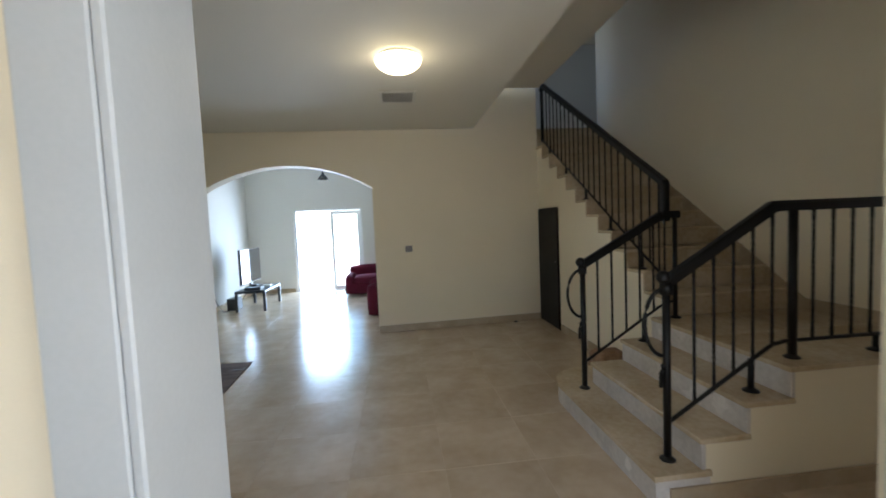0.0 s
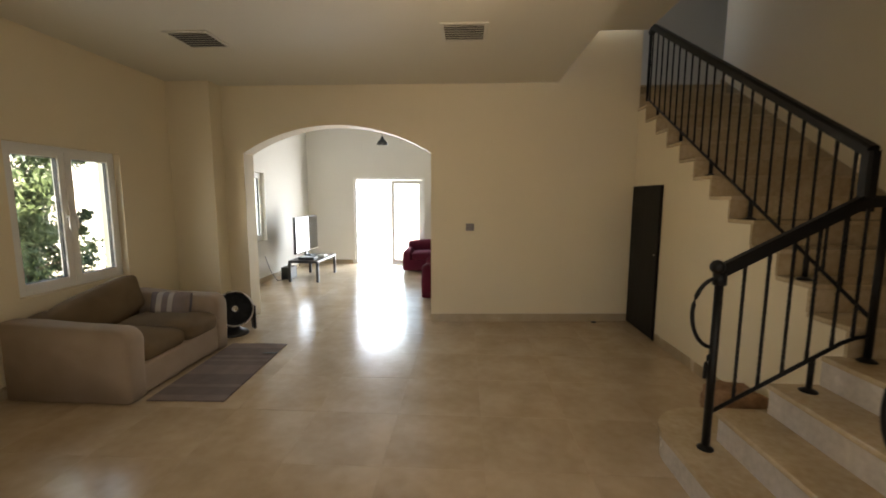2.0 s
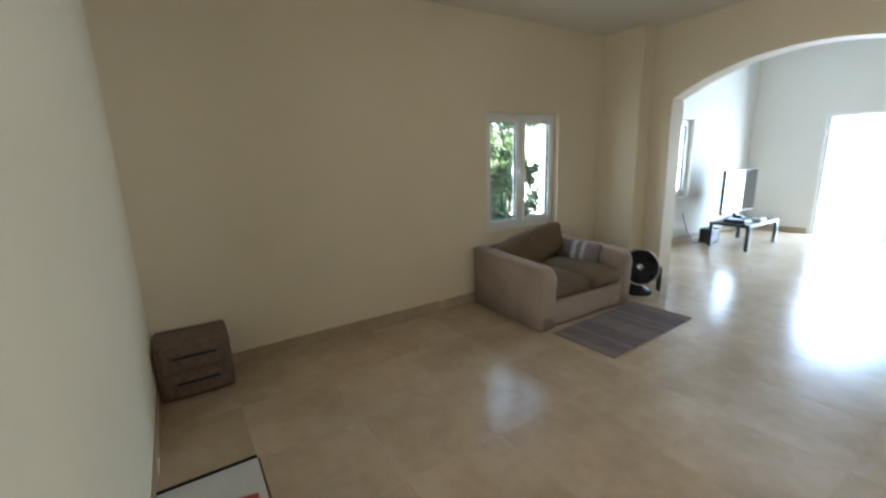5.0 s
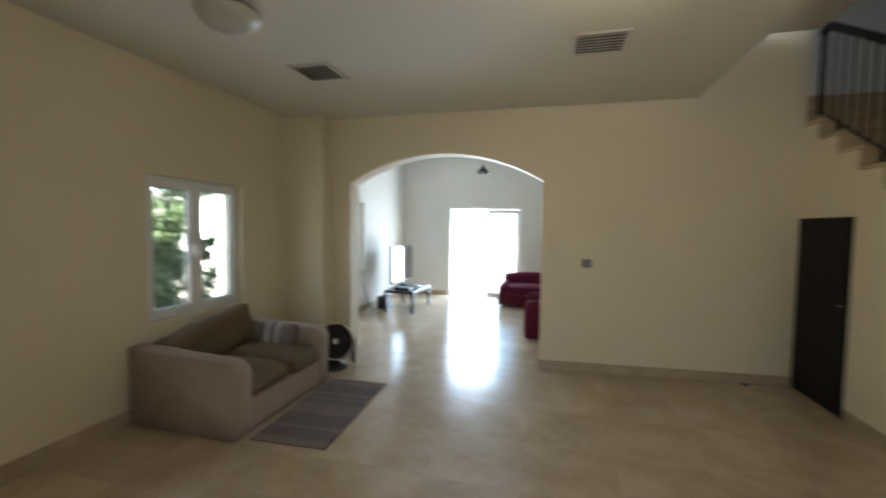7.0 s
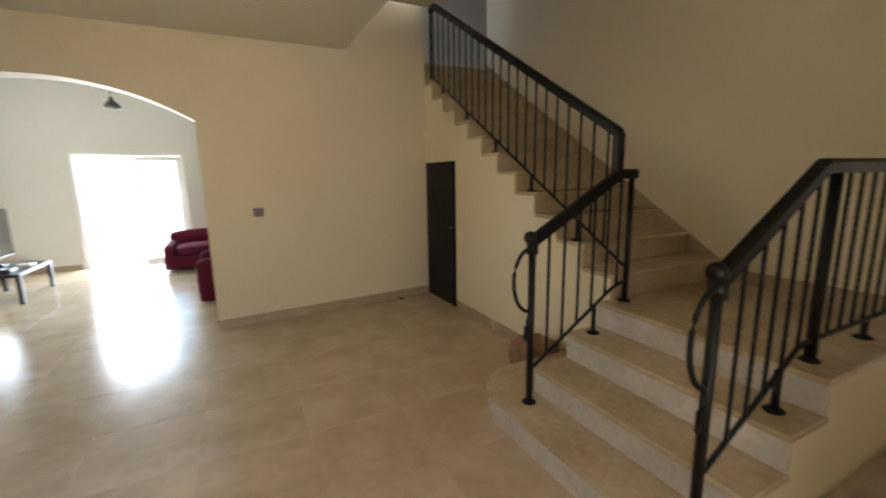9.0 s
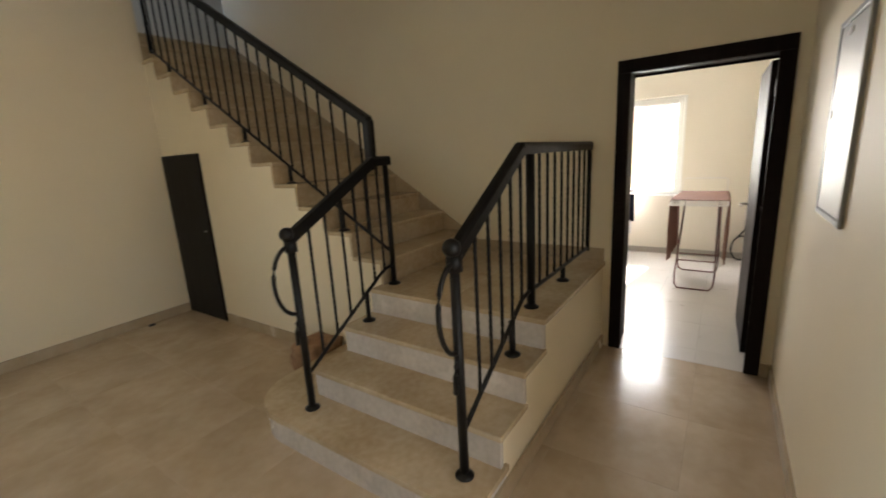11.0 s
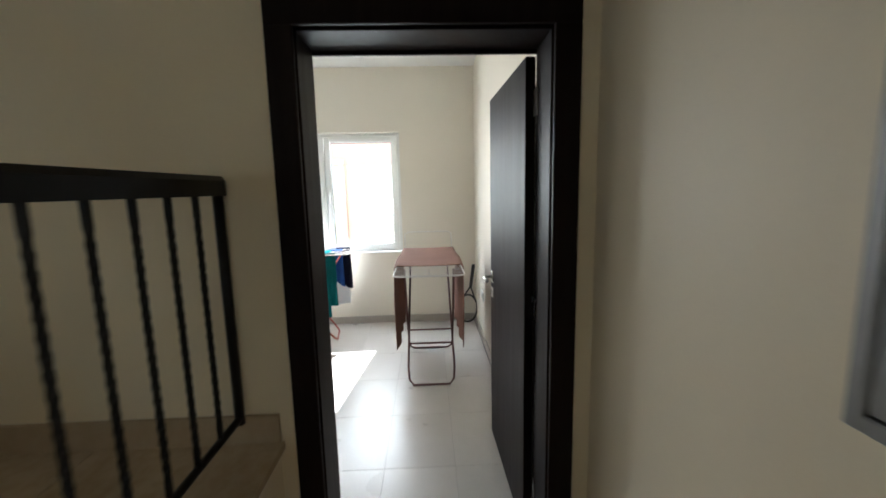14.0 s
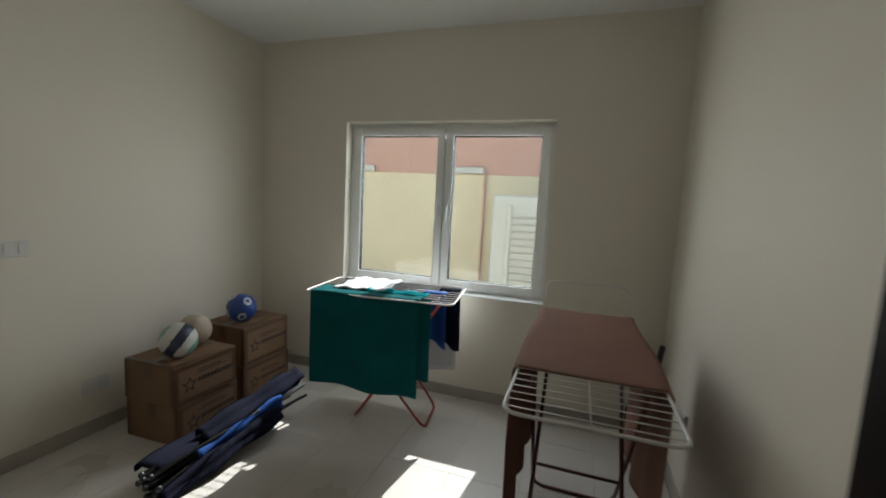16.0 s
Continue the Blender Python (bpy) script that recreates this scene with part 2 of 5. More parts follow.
def add_box(bm, x0, x1, y0, y1, z0, z1, bevel=0.0, seg=1, m=None):
    r = bmesh.ops.create_cube(bm, size=1.0)
    vs = r['verts']
    for v in vs:
        v.co = Vector((x0 + (v.co.x + 0.5) * (x1 - x0), y0 + (v.co.y + 0.5) * (y1 - y0), z0 + (v.co.z + 0.5) * (z1 - z0)))
    if m is not None:
        bmesh.ops.transform(bm, matrix=m, verts=vs)
    if bevel:
        es = list({e for v in vs for e in v.link_edges})
        bmesh.ops.bevel(bm, geom=es, offset=bevel, segments=seg, affect='EDGES', profile=0.5)


def boxes(name, mat, items, parent=None, bevel=0.0, seg=1, smooth=False, m=None):
    bm = bmesh.new()
    for it in items:
        add_box(bm, *it, bevel=bevel, seg=seg, m=m)
    return finish(bm, name, mat, parent, smooth)


def add_tube(bm, pts, r, sides=8, cap=True):
    """A round bar along the points."""
    pts = [Vector(p) for p in pts]
    rings = []
    for i, p in enumerate(pts):
        d = (pts[min(i + 1, len(pts) - 1)] - pts[max(i - 1, 0)]).normalized()
        up = Vector((0, 0, 1)) if abs(d.z) < 0.95 else Vector((1, 0, 0))
        a = d.cross(up).normalized()
        b = d.cross(a).normalized()
        rad = r[i] if isinstance(r, (list, tuple)) else r
        rings.append([bm.verts.new(p + rad * (math.cos(2 * math.pi * k / sides) * a + math.sin(2 * math.pi * k / sides) * b)) for k in range(sides)])
    for r0, r1 in zip(rings, rings[1:]):
        for k in range(sides):
            bm.faces.new((r0[k], r0[(k + 1) % sides], r1[(k + 1) % sides], r1[k]))
    if cap:
        bm.faces.new(rings[0])
        bm.faces.new(rings[-1])


def tubes(name, mat, lines, r, parent=None, sides=8):
    bm = bmesh.new()
    for pts in lines:
        add_tube(bm, pts, r, sides)
    return finish(bm, name, mat, parent, smooth=True)


def add_lathe(bm, profile, center, sides=28):
    rings = []
    for rr, z in profile:
        rings.append([bm.verts.new((center[0] + rr * math.cos(2 * math.pi * k / sides), center[1] + rr * math.sin(2 * math.pi * k / sides), center[2] + z)) for k in range(sides)])
    for r0, r1 in zip(rings, rings[1:]):
        for k in range(sides):
            bm.faces.new((r0[k], r0[(k + 1) % sides], r1[(k + 1) % sides], r1[k]))


def lathe(name, mat, profile, center, parent=None, sides=28):
    bm = bmesh.new()
    add_lathe(bm, profile, center, sides)
    bmesh.ops.remove_doubles(bm, verts=bm.verts, dist=1e-5)
    return finish(bm, name, mat, parent, smooth=True)


def ball_mesh(bm, c, r, u=20, v=14):
    bmesh.ops.create_uvsphere(bm, u_segments=u, v_segments=v, radius=r, matrix=Matrix.Translation(c))


def holder(name, x, y, z, label, category, group=""):
    ob = new(name)
    ob.location = (x, y, z)
    ob.empty_display_size = 0.1
    bpy.context.view_layer.update()
    return tagged(ob, label, category, group)


def adopt(child, parent):
    """Makes child a part of parent, staying where it is."""
    child.parent = parent
    child.matrix_parent_inverse = Matrix.Translation(parent.location).inverted() if parent.parent is None else Matrix.Identity(4)
    return child


def wall(name, mat, items, label):
    return tagged(boxes(name, mat, items), label, "wall", kind="structure")


# ---- the plan ----
XL, XR = -3.13, 3.71          # side walls of the hall
YA = 6.24                     # arch wall
HC = 2.92                     # hall ceiling
XU, YU0, YU1, HU = 7.106, 1.135, 4.557, 2.875   # utility room
T = 0.28


def arch_wall_y(x):
    return YA if x < 0 else YA + 0.072 * x


def build_arch_wall():
    bm = bmesh.new()
    x0, x1, spring, rise, th = -2.35, 0.0, 2.112, 0.335, 0.24
    half, mid = (x1 - x0) / 2, (x0 + x1) / 2
    rad = (half * half + rise * rise) / (2 * rise)
    n = 40
    arch = [(x0 + (x1 - x0) * i / n) for i in range(n + 1)]
    tops = 5.4

    def zbot(x):
        return spring + rise - rad + math.sqrt(max(rad * rad - (x - mid) ** 2, 0))
    segs = [(XL - 0.4, x0, 0, 0)] + [(a, b, zbot(a), zbot(b)) for a, b in zip(arch, arch[1:])] + [(x1, 1.25, 0, 0), (1.25, 2.52, 0, 0)]
    for a, b, za, zb in segs:
        ya, yb = arch_wall_y(a), arch_wall_y(b)
        v = [bm.verts.new(c) for c in ((a, ya, za), (b, yb, zb), (b, yb, tops), (a, ya, tops), (a, ya + th, za), (b, yb + th, zb), (b, yb + th, tops), (a, ya + th, tops))]
        bm.faces.new((v[0], v[1], v[2], v[3]))
        bm.faces.new((v[5], v[4], v[7], v[6]))
        if za > 0:
            bm.faces.new((v[0], v[4], v[5], v[1]))
    for x, z in ((x0, zbot(x0)), (x1, zbot(x1)), (2.52, tops)):
        y = arch_wall_y(x)
        v = [bm.verts.new(c) for c in ((x, y, 0), (x, y + th, 0), (x, y + th, z), (x, y, z))]
        bm.faces.new(v)
    bmesh.ops.remove_doubles(bm, verts=bm.verts, dist=1e-4)
    return tagged(finish(bm, "wall_arch", WALL), "cream painted wall with a wide segmental archway", "wall", kind="structure")


build_arch_wall()
wall("wall_pier", WALL, [(XL, -2.6, 6.0, YA + 0.01, 0, HC)], "cream painted corner pier beside the archway")
# left wall of the hall with its window opening
WY0, WY1, WZ0, WZ1 = 4.17, 5.26, 0.74, 2.0
wall("wall_west", WALL, [(XL - 0.25, XL, 0.9, WY0, 0, HC), (XL - 0.25, XL, WY1, YA, 0, HC), (XL - 0.25, XL, WY0, WY1, 0, WZ0), (XL - 0.25, XL, WY0, WY1, WZ1, HC)], "cream painted side wall with a window opening")
# front wall with the entrance opening, and the wall beside the corridor
wall("wall_front", WALL, [(XL - 0.25, -0.10, 0.9, 1.08, 0, HC), (-0.10, 1.52, 0.9, 1.08, 2.45, HC), (-0.55, -0.10, 1.08, 1.162, 0, HC)], "cream painted front wall with the entrance opening")
wall("wall_corridor", WALL, [(1.52, XR + T, 0.92, 1.12, 0, 5.4)], "cream painted corridor wall")
# east wall with the utility door opening
DY0, DY1, DZ = 1.21, 2.12, 2.10
wall("wall_east", WALL, [(XR, XR + T, 1.12, DY0, 0, 5.4), (XR, XR + T, DY0, DY1, DZ, 5.4), (XR, XR + T, DY1, 6.85, 0, 5.4)], "cream painted stairwell wall with a doorway")
# utility room
UY0, UY1, UZ0, UZ1 = 1.968, 3.677, 0.835, 2.188
wall("wall_utility_window", WALL_UTIL, [(XU, XU + 0.25, YU0 - 0.2, UY0, 0, HU), (XU, XU + 0.25, UY1, YU1 + 0.2, 0, HU), (XU, XU + 0.25, UY0, UY1, 0, UZ0), (XU, XU + 0.25, UY0, UY1, UZ1, HU)], "off-white painted wall with a window opening")
wall("wall_utility_south", WALL_UTIL, [(XR + T + 0.002, XU, YU0 - 0.2, YU0, 0, HU)], "off-white painted utility room wall")
wall("wall_utility_north", WALL_UTIL, [(XR + T + 0.002, XU, YU1, YU1 + 0.2, 0, HU)], "off-white painted utility room wall")
wall("wall_utility_inner", WALL_UTIL, [(XR + T, XR + T + 0.012, YU0, DY0, 0, HU), (XR + T, XR + T + 0.012, DY1, YU1, 0, HU), (XR + T, XR + T + 0.012, DY0, DY1, DZ, HU)], "off-white painted inner face of the doorway wall")
# living room
LX, LY = -3.30, 10.8
SX0, SX1, SZ = -2.2, -0.53, 2.04
wall("wall_living_far", WALL_LIV, [(LX - 0.2, SX0, LY, LY + 0.2, 0, 3.4), (SX1, 3.9, LY, LY + 0.2, 0, 3.4), (SX0, SX1, LY, LY + 0.2, SZ, 3.4)], "pale wall with the patio door opening")
LW0, LW1, LZ0, LZ1 = 7.5, 8.68, 0.77, 2.02
wall("wall_living_west", WALL_LIV, [(LX - 0.2, LX, YA + 0.24, LW0, 0, 3.4), (LX - 0.2, LX, LW1, LY, 0, 3.4), (LX - 0.2, LX, LW0, LW1, 0, LZ0), (LX - 0.2, LX, LW0, LW1, LZ1, 3.4)], "pale living room wall with a window")
wall("wall_living_east", WALL_LIV, [(3.71, 3.9, 6.86, LY, 0, 2.86), (3.71, 3.9, 9.45, LY, 2.86, 3.4), (2.53, 3.71, 6.44, 6.56, 0, 2.2)], "pale living room wall")
# upper hall closing walls
wall("wall_upper", WALL_LIV, [(0.8, 5.5, 9.3, 9.45, 3.0, 5.4), (5.5, 5.65, 6.85, 9.45, 3.0, 5.4), (3.87, 5.5, 6.72, 6.85, 3.0, 5.4), (0.65, 0.8, 6.7, 9.45, 3.0, 5.4)], "pale walls of the upstairs hall")
# porch added before the entrance, never in view, to cut the daylight indoors
wall("porch_light_block", WALL, [(-1.6, -1.4, -1.6, 0.9, -0.15, 2.7), (2.3, 2.5, -1.6, 0.92, -0.15, 2.7), (-1.6, 0.2, -1.8, -1.6, -0.15, 2.7), (1.2, 2.5, -1.8, -1.6, -0.15, 2.7), (0.2, 1.2, -1.8, -1.6, 2.2, 2.7)], "unseen cream walls added before the entrance to block daylight")
tagged(boxes("porch_light_block_roof", CEIL, [(-1.6, 2.5, -1.6, 0.9, 2.7, 2.9)]), "unseen cream roof added before the entrance to block daylight", "ceiling", kind="structure")
# ceilings
tagged(boxes("ceiling", CEIL, [(XL - 0.25, 1.5, 1.08, 6.25, HC, HC + 0.2)]), "cream painted hall ceiling", "ceiling", kind="structure")
tagged(boxes("ceiling_stair", CEIL, [(1.5, 2.5, 1.12, 6.25, 3.49, 3.6), (1.44, 1.5, 1.12, 6.25, HC + 0.2, 3.6)]), "raised ceiling beside the stairwell", "ceiling", kind="structure")
tagged(boxes("ceiling_upper", CEIL, [(0.6, 5.7, 0.9, 9.5, 5.4, 5.5), (2.44, 2.5, 1.12, 6.25, 3.6, 5.4)]), "ceiling above the stairwell", "ceiling", kind="structure")
tagged(boxes("ceiling_utility", CEIL_WHITE, [(XR + T, XU + 0.2, YU0 - 0.1, YU1 + 0.1, HU, HU + 0.12)]), "white utility room ceiling", "ceiling", kind="structure")
tagged(boxes("ceiling_living", CEIL_WHITE, [(LX - 0.2, 2.5, YA + 0.2, LY + 0.2, 3.38, 3.5), (2.5, 3.9, 9.45, LY + 0.2, 3.38, 3.5)]), "white living room ceiling", "ceiling", kind="structure")
tagged(boxes("floor_upper", MARBLE_STEP, [(0.65, 5.65, 6.72, 9.45, 2.86, 3.0), (0.65, 2.5, 6.5, 6.72, 2.86, 3.0)]), "beige marble floor of the upstairs hall", "floor", kind="structure")
# floor beds under the tiles
floor = tagged(boxes("floor", GROUT, [(XL - 0.1, XR, -1.6, 6.3, -0.1, -0.0012), (LX, 3.71, 6.3, LY, -0.1, -0.0012)]), "polished beige marble tile floor", "floor", kind="structure")
floor_utility = tagged(boxes("floor_utility", GROUT_GREY, [(XR, XU, YU0 - 0.1, YU1, -0.1, -0.0015)]), "pale grey porcelain tile floor", "floor", kind="structure")
tagged(boxes("ground", EARTH, [(-400, 400, -400, 400, -0.3, -0.15)]), "pale sandy ground around the house", "ground", kind="structure")
# skirtings
B = 0.095
tagged(boxes("baseboard", MARBLE_SKIRT, [(XL, XL + 0.014, 1.08, 6.0, 0, B), (XL + 0.014, -2.6, 5.986, 6.0, 0, B), (-2.6, -2.586, 5.986, YA, 0, B), (-2.586, -2.35, YA - 0.014, YA, 0, B),
      (XL, -0.55, 1.08, 1.094, 0, B), (-0.564, -0.10, 1.162, 1.176, 0, B), (1.52, XR, 1.12, 1.134, 0, B), (XR - 0.014, XR, 1.134, 1.18, 0, B), (2.506, 2.52, 3.74, 5.63, 0, B), (1.70, XR - 0.014, 2.186, 2.2, 0, B), (LX, LX + 0.014, YA + 0.24, LY, 0, B), (LX, SX0 - 0.05, LY - 0.014, LY, 0, B), (SX1 + 0.05, 3.7, LY - 0.014, LY, 0, B)]),
       "beige marble skirting", "baseboard", kind="structure")
bm = bmesh.new()
ang = math.atan(0.072)
add_box(bm, 0.0, 2.5 / math.cos(ang), -0.014, 0.002, 0, B, m=Matrix.Translation((0, YA, 0)) @ Matrix.Rotation(ang, 4, 'Z'))
tagged(finish(bm, "baseboard_arch", MARBLE_SKIRT), "beige marble skirting below the arch wall", "baseboard", kind="structure")
PS = surface("grey_tile_skirting", (0.44, 0.40, 0.35), (0.38, 0.35, 0.30), rough=0.35, scale=4, bump=0)
tagged(boxes("baseboard_utility", PS, [(XU - 0.012, XU, YU0, YU1, 0, 0.085), (XR + T + 0.1, XU - 0.012, YU0, YU0 + 0.012, 0, 0.085), (XR + T + 0.012, XU - 0.012, YU1 - 0.012, YU1, 0, 0.085)]), "grey tile skirting", "baseboard", kind="structure")


# ---- staircase ----
RISE, GO = 0.177, 0.277
stair = holder("staircase", 2.6, 2.8, 0, "marble staircase with cream plastered sides and a quarter landing", "staircase")
tagged(stair, kind="structure")
NOSES = (1.62, 1.885, 2.15, 2.415)
Y0S, Y1S = 2.2, 3.44
bm = bmesh.new()
for i, xn in enumerate(NOSES):
    add_box(bm, xn + 0.03, (NOSES[i + 1] + 0.03) if i < 3 else XR, Y0S + 0.006, Y1S - 0.004, -0.02, 0.175 * (i + 1) - 0.03)
adopt(finish(bm, "lower_body", WALL), stair)


def first_tread(z0, z1, grow, name, mat):
    """The first step's slab, with a rounded far end."""
    bm = bmesh.new()
    pts = [(NOSES[1] + 0.05, Y0S - grow), (NOSES[0] - grow, Y0S - grow)]
    r = 0.34
    cy = 3.81 - r
    for k in range(0, 17):
        a = math.pi - math.pi / 2 * k / 16
        pts.append((NOSES[0] + r + (r + grow) * math.cos(a), cy + (r + grow) * math.sin(a)))
    pts += [(2.515, 3.81 + grow), (2.515, 3.44), (NOSES[1] + 0.05, 3.44)]
    lo = [bm.verts.new((x, y, z0)) for x, y in pts]
    hi = [bm.verts.new((x, y, z1)) for x, y in pts]
    bm.faces.new(hi)
    bm.faces.new(lo)
    for k in range(len(pts)):
        bm.faces.new((lo[k], lo[(k + 1) % len(pts)], hi[(k + 1) % len(pts)], hi[k]))
    return adopt(finish(bm, name, mat), stair)


first_tread(-0.01, 0.146, 0.0, "riser", MARBLE_GREY)
first_tread(0.145, 0.175, 0.015, "tread", MARBLE_STEP)
for i in (1, 2):
    xn = NOSES[i]
    adopt(boxes("riser", MARBLE_GREY, [(xn, xn + 0.025, Y0S, Y1S, 0.175 * i, 0.175 * (i + 1) - 0.03)], bevel=0.002), stair)
    adopt(boxes("tread", MARBLE_STEP, [(xn - 0.015, NOSES[i + 1] + 0.02, Y0S - 0.012, Y1S + 0.012, 0.175 * (i + 1) - 0.03, 0.175 * (i + 1))], bevel=0.006, seg=2), stair)
adopt(boxes("riser", MARBLE_GREY, [(NOSES[3], NOSES[3] + 0.025, Y0S, Y1S, 0.525, 0.67)], bevel=0.002), stair)
for ya, yb in ((Y0S - 0.012, 2.82), (2.823, 3.43)):
    for xa, xb in ((NOSES[3] - 0.015, 3.06), (3.063, XR - 0.001)):
        adopt(boxes("landing_slab", MARBLE_STEP, [(xa, xb, ya, yb, 0.67, 0.70)], bevel=0.004, seg=2), stair)
# upper flight
NUP = 13
bm = bmesh.new()
for k in range(1, NUP + 1):
    y = 3.40 + GO * (k - 1)
    z = 0.70 + RISE * k
    zb = 0.0 if y < 6.4 else z - 0.5
    add_box(bm, 2.52, 2.64, y + 0.012, y + GO + 0.012, zb, z - 0.03)
adopt(finish(bm, "stringer_wall", WALL), stair)
bm = bmesh.new()
for k in range(1, NUP + 1):
    y = 3.40 + GO * (k - 1)
    z = 0.70 + RISE * k
    add_box(bm, 2.64, XR, y + 0.02, y + GO + 0.02, z - 0.35, z - 0.03)
adopt(finish(bm, "flight_body", WALL), stair)
for k in range(1, NUP + 1):
    y = 3.40 + GO * (k - 1)
    z = 0.70 + RISE * k
    adopt(boxes("riser", MARBLE_STEP, [(2.506, XR - 0.001, y, y + 0.022, z - RISE, z - 0.03)], bevel=0.002), stair)
    adopt(boxes("tread", MARBLE_STEP, [(2.498, XR - 0.001, y - 0.018, y + GO + 0.004, z - 0.03, z)], bevel=0.006, seg=2), stair)
# sloping skirting on the east wall
bm = bmesh.new()
sl = RISE / GO
ring = []
for x in (XR - 0.014, XR - 0.0005):
    ring.append([bm.verts.new(c) for c in ((x, 2.2, 0.70), (x, 2.2, 0.80), (x, 3.30, 0.80), (x, 6.85, 0.80 + sl * 3.6), (x, 6.85, 0.62 + sl * 3.5), (x, 3.40, 0.70))])
a, b = ring
bm.faces.new(a)
bm.faces.new(b)
for k in range(6):
    bm.faces.new((a[k], a[(k + 1) % 6], b[(k + 1) % 6], b[k]))
adopt(finish(bm, "sloping_skirting", MARBLE_SKIRT), stair)


# ---- railings ----
def add_bar(bm, p, q, w, h):
    """A flat rectangular bar from p to q, w wide across, h high."""
    p, q = Vector(p), Vector(q)
    d = (q - p).normalized()
    side = d.cross(Vector((0, 0, 1)))
    side = side.normalized() if side.length > 1e-3 else Vector((1, 0, 0))
    up = side.cross(d).normalized()
    prof = [(-w / 2, -h * 0.5), (w / 2, -h * 0.5), (w / 2, h * 0.25), (w * 0.32, h * 0.5), (-w * 0.32, h * 0.5), (-w / 2, h * 0.25)]
    a = [bm.verts.new(p + side * s + up * u) for s, u in prof]
    b = [bm.verts.new(q + side * s + up * u) for s, u in prof]
    n = len(prof)
    for k in range(n):
        bm.faces.new((a[k], a[(k + 1) % n], b[(k + 1) % n], b[k]))
    bm.faces.new(a)
    bm.faces.new(b)


def handrail(parent, pts, w=0.055, h=0.05):
    bm = bmesh.new()
    for p, q in zip(pts, pts[1:]):
        add_bar(bm, p, q, w, h)
    return adopt(finish(bm, "handrail", IRON), parent)


def post(parent, x, y, z0, z1, r=0.019):
    bm = bmesh.new()
    add_tube(bm, [(x, y, z0), (x, y, z1)], r, 12)
    add_lathe(bm, [(0.0, 0.022), (r, 0.022), (0.032, 0.012), (0.043, 0.006), (0.043, 0.0), (0.0, 0.0)], (x, y, z0), 16)
    return adopt(finish(bm, "post", IRON, smooth=True), parent)


def baluster(parent, x, y, z0, z1):
    """A square bar twisted along its length, plain at both ends."""
    bm = bmesh.new()
    rings, n, half = [], 48, 0.0072
    for k in range(n + 1):
        u = k / n
        turn = radians(1620) * min(1, max(0, (u - 0.08) / 0.84))
        ring = []
        for q in range(8):
            rad, a = half * (1.32 if q % 2 else 1.1), turn + math.pi * q / 4
            ring.append(bm.verts.new((x + rad * math.cos(a), y + rad * math.sin(a), z0 + (z1 - z0) * u)))
        rings.append(ring)
    for a, b in zip(rings, rings[1:]):
        for q in range(8):
            bm.faces.new((a[q], a[(q + 1) % 8], b[(q + 1) % 8], b[q]))
    return adopt(finish(bm, "baluster", IRON), parent)


def newel(parent, x, y, z0, z1, side):
    """The bottom post with a ball on top and a bowed scroll on its front."""
    post(parent, x, y, z0, z1 - 0.03, 0.021)
    bm = bmesh.new()
    ball_mesh(bm, (x - 0.015, y, z1 - 0.004), 0.038, 18, 12)
    add_tube(bm, [(x, y, z1 - 0.10), (x, y, z1 - 0.035)], 0.034, 14)
    adopt(finish(bm, "ball_finial", IRON, smooth=True), parent)
    pts = []
    for k in range(17):
        a = radians(75) + radians(205) * k / 16
        pts.append((x - 0.01 + 0.118 * math.cos(a), y, z1 - 0.255 + 0.19 * math.sin(a)))
    pts += [(x - 0.026, y, z1 - 0.50), (x - 0.034, y, z1 - 0.54), (x - 0.036, y, z1 - 0.62)]
    adopt(tubes("scroll", IRON, [pts], 0.011, sides=8), parent)


NX, CX = 1.775, 2.57
YAR, YBR = 3.355, 2.325
ZT = 1.206
RZ = 1.575     # level handrail
inner = holder("stair_railing", NX, YAR, 0.175, "black wrought iron stair railing with ball finial on marble steps", "railing", "stair railings")
newel(inner, NX, YAR, 0.175, ZT, 1)
handrail(inner, [(NX, YAR, ZT - 0.025), (2.45, YAR, RZ - 0.025), (CX + 0.03, YAR, RZ - 0.025)], h=0.06)
post(inner, CX, YAR, 0.70, RZ - 0.04, 0.019)
adopt(tubes("bottom_rail", IRON, [[(NX, YAR, 0.385), (2.43, YAR, 0.80), (2.5, YAR, 0.83), (CX, YAR, 0.84)]], 0.011), inner)


def low_z(x):
    return 0.385 + (x - NX) * 0.634


def top_z(x):
    return min(ZT - 0.05 + (x - NX) * (RZ - ZT) / (2.45 - NX), RZ - 0.05)


for x in (1.90, 2.02, 2.14, 2.26, 2.38, 2.48):
    baluster(inner, x, YAR, min(low_z(x), 0.83), top_z(x))
post(inner, 2.29, YAR, 0.525, low_z(2.29), 0.015)
# the railing up the upper flight
YT = 6.33
upper = holder("stair_railing", CX, 3.47, 0.70, "black wrought iron stair railing along the upper flight", "railing", "stair railings")


def up_top(y):
    return 1.815 + 0.614 * (y - 3.47)


def up_low(y):
    return 0.955 + 0.612 * (y - 3.40)


handrail(upper, [(CX, 3.47, RZ - 0.08), (CX, 3.47, up_top(3.47)), (CX, YT - 0.08, up_top(YT - 0.08)), (CX, YT, up_top(YT) - 0.09)], w=0.06, h=0.06)
adopt(tubes("bottom_rail", IRON, [[(CX, 3.37, up_low(3.37)), (CX, YT, up_low(YT))]], 0.011), upper)
bm = bmesh.new()
add_tube(bm, [(CX, YT, up_low(YT) - 0.03), (CX, YT, up_top(YT) - 0.08)], 0.016, 10)
adopt(finish(bm, "end_post", IRON, smooth=True), upper)
y = 3.56
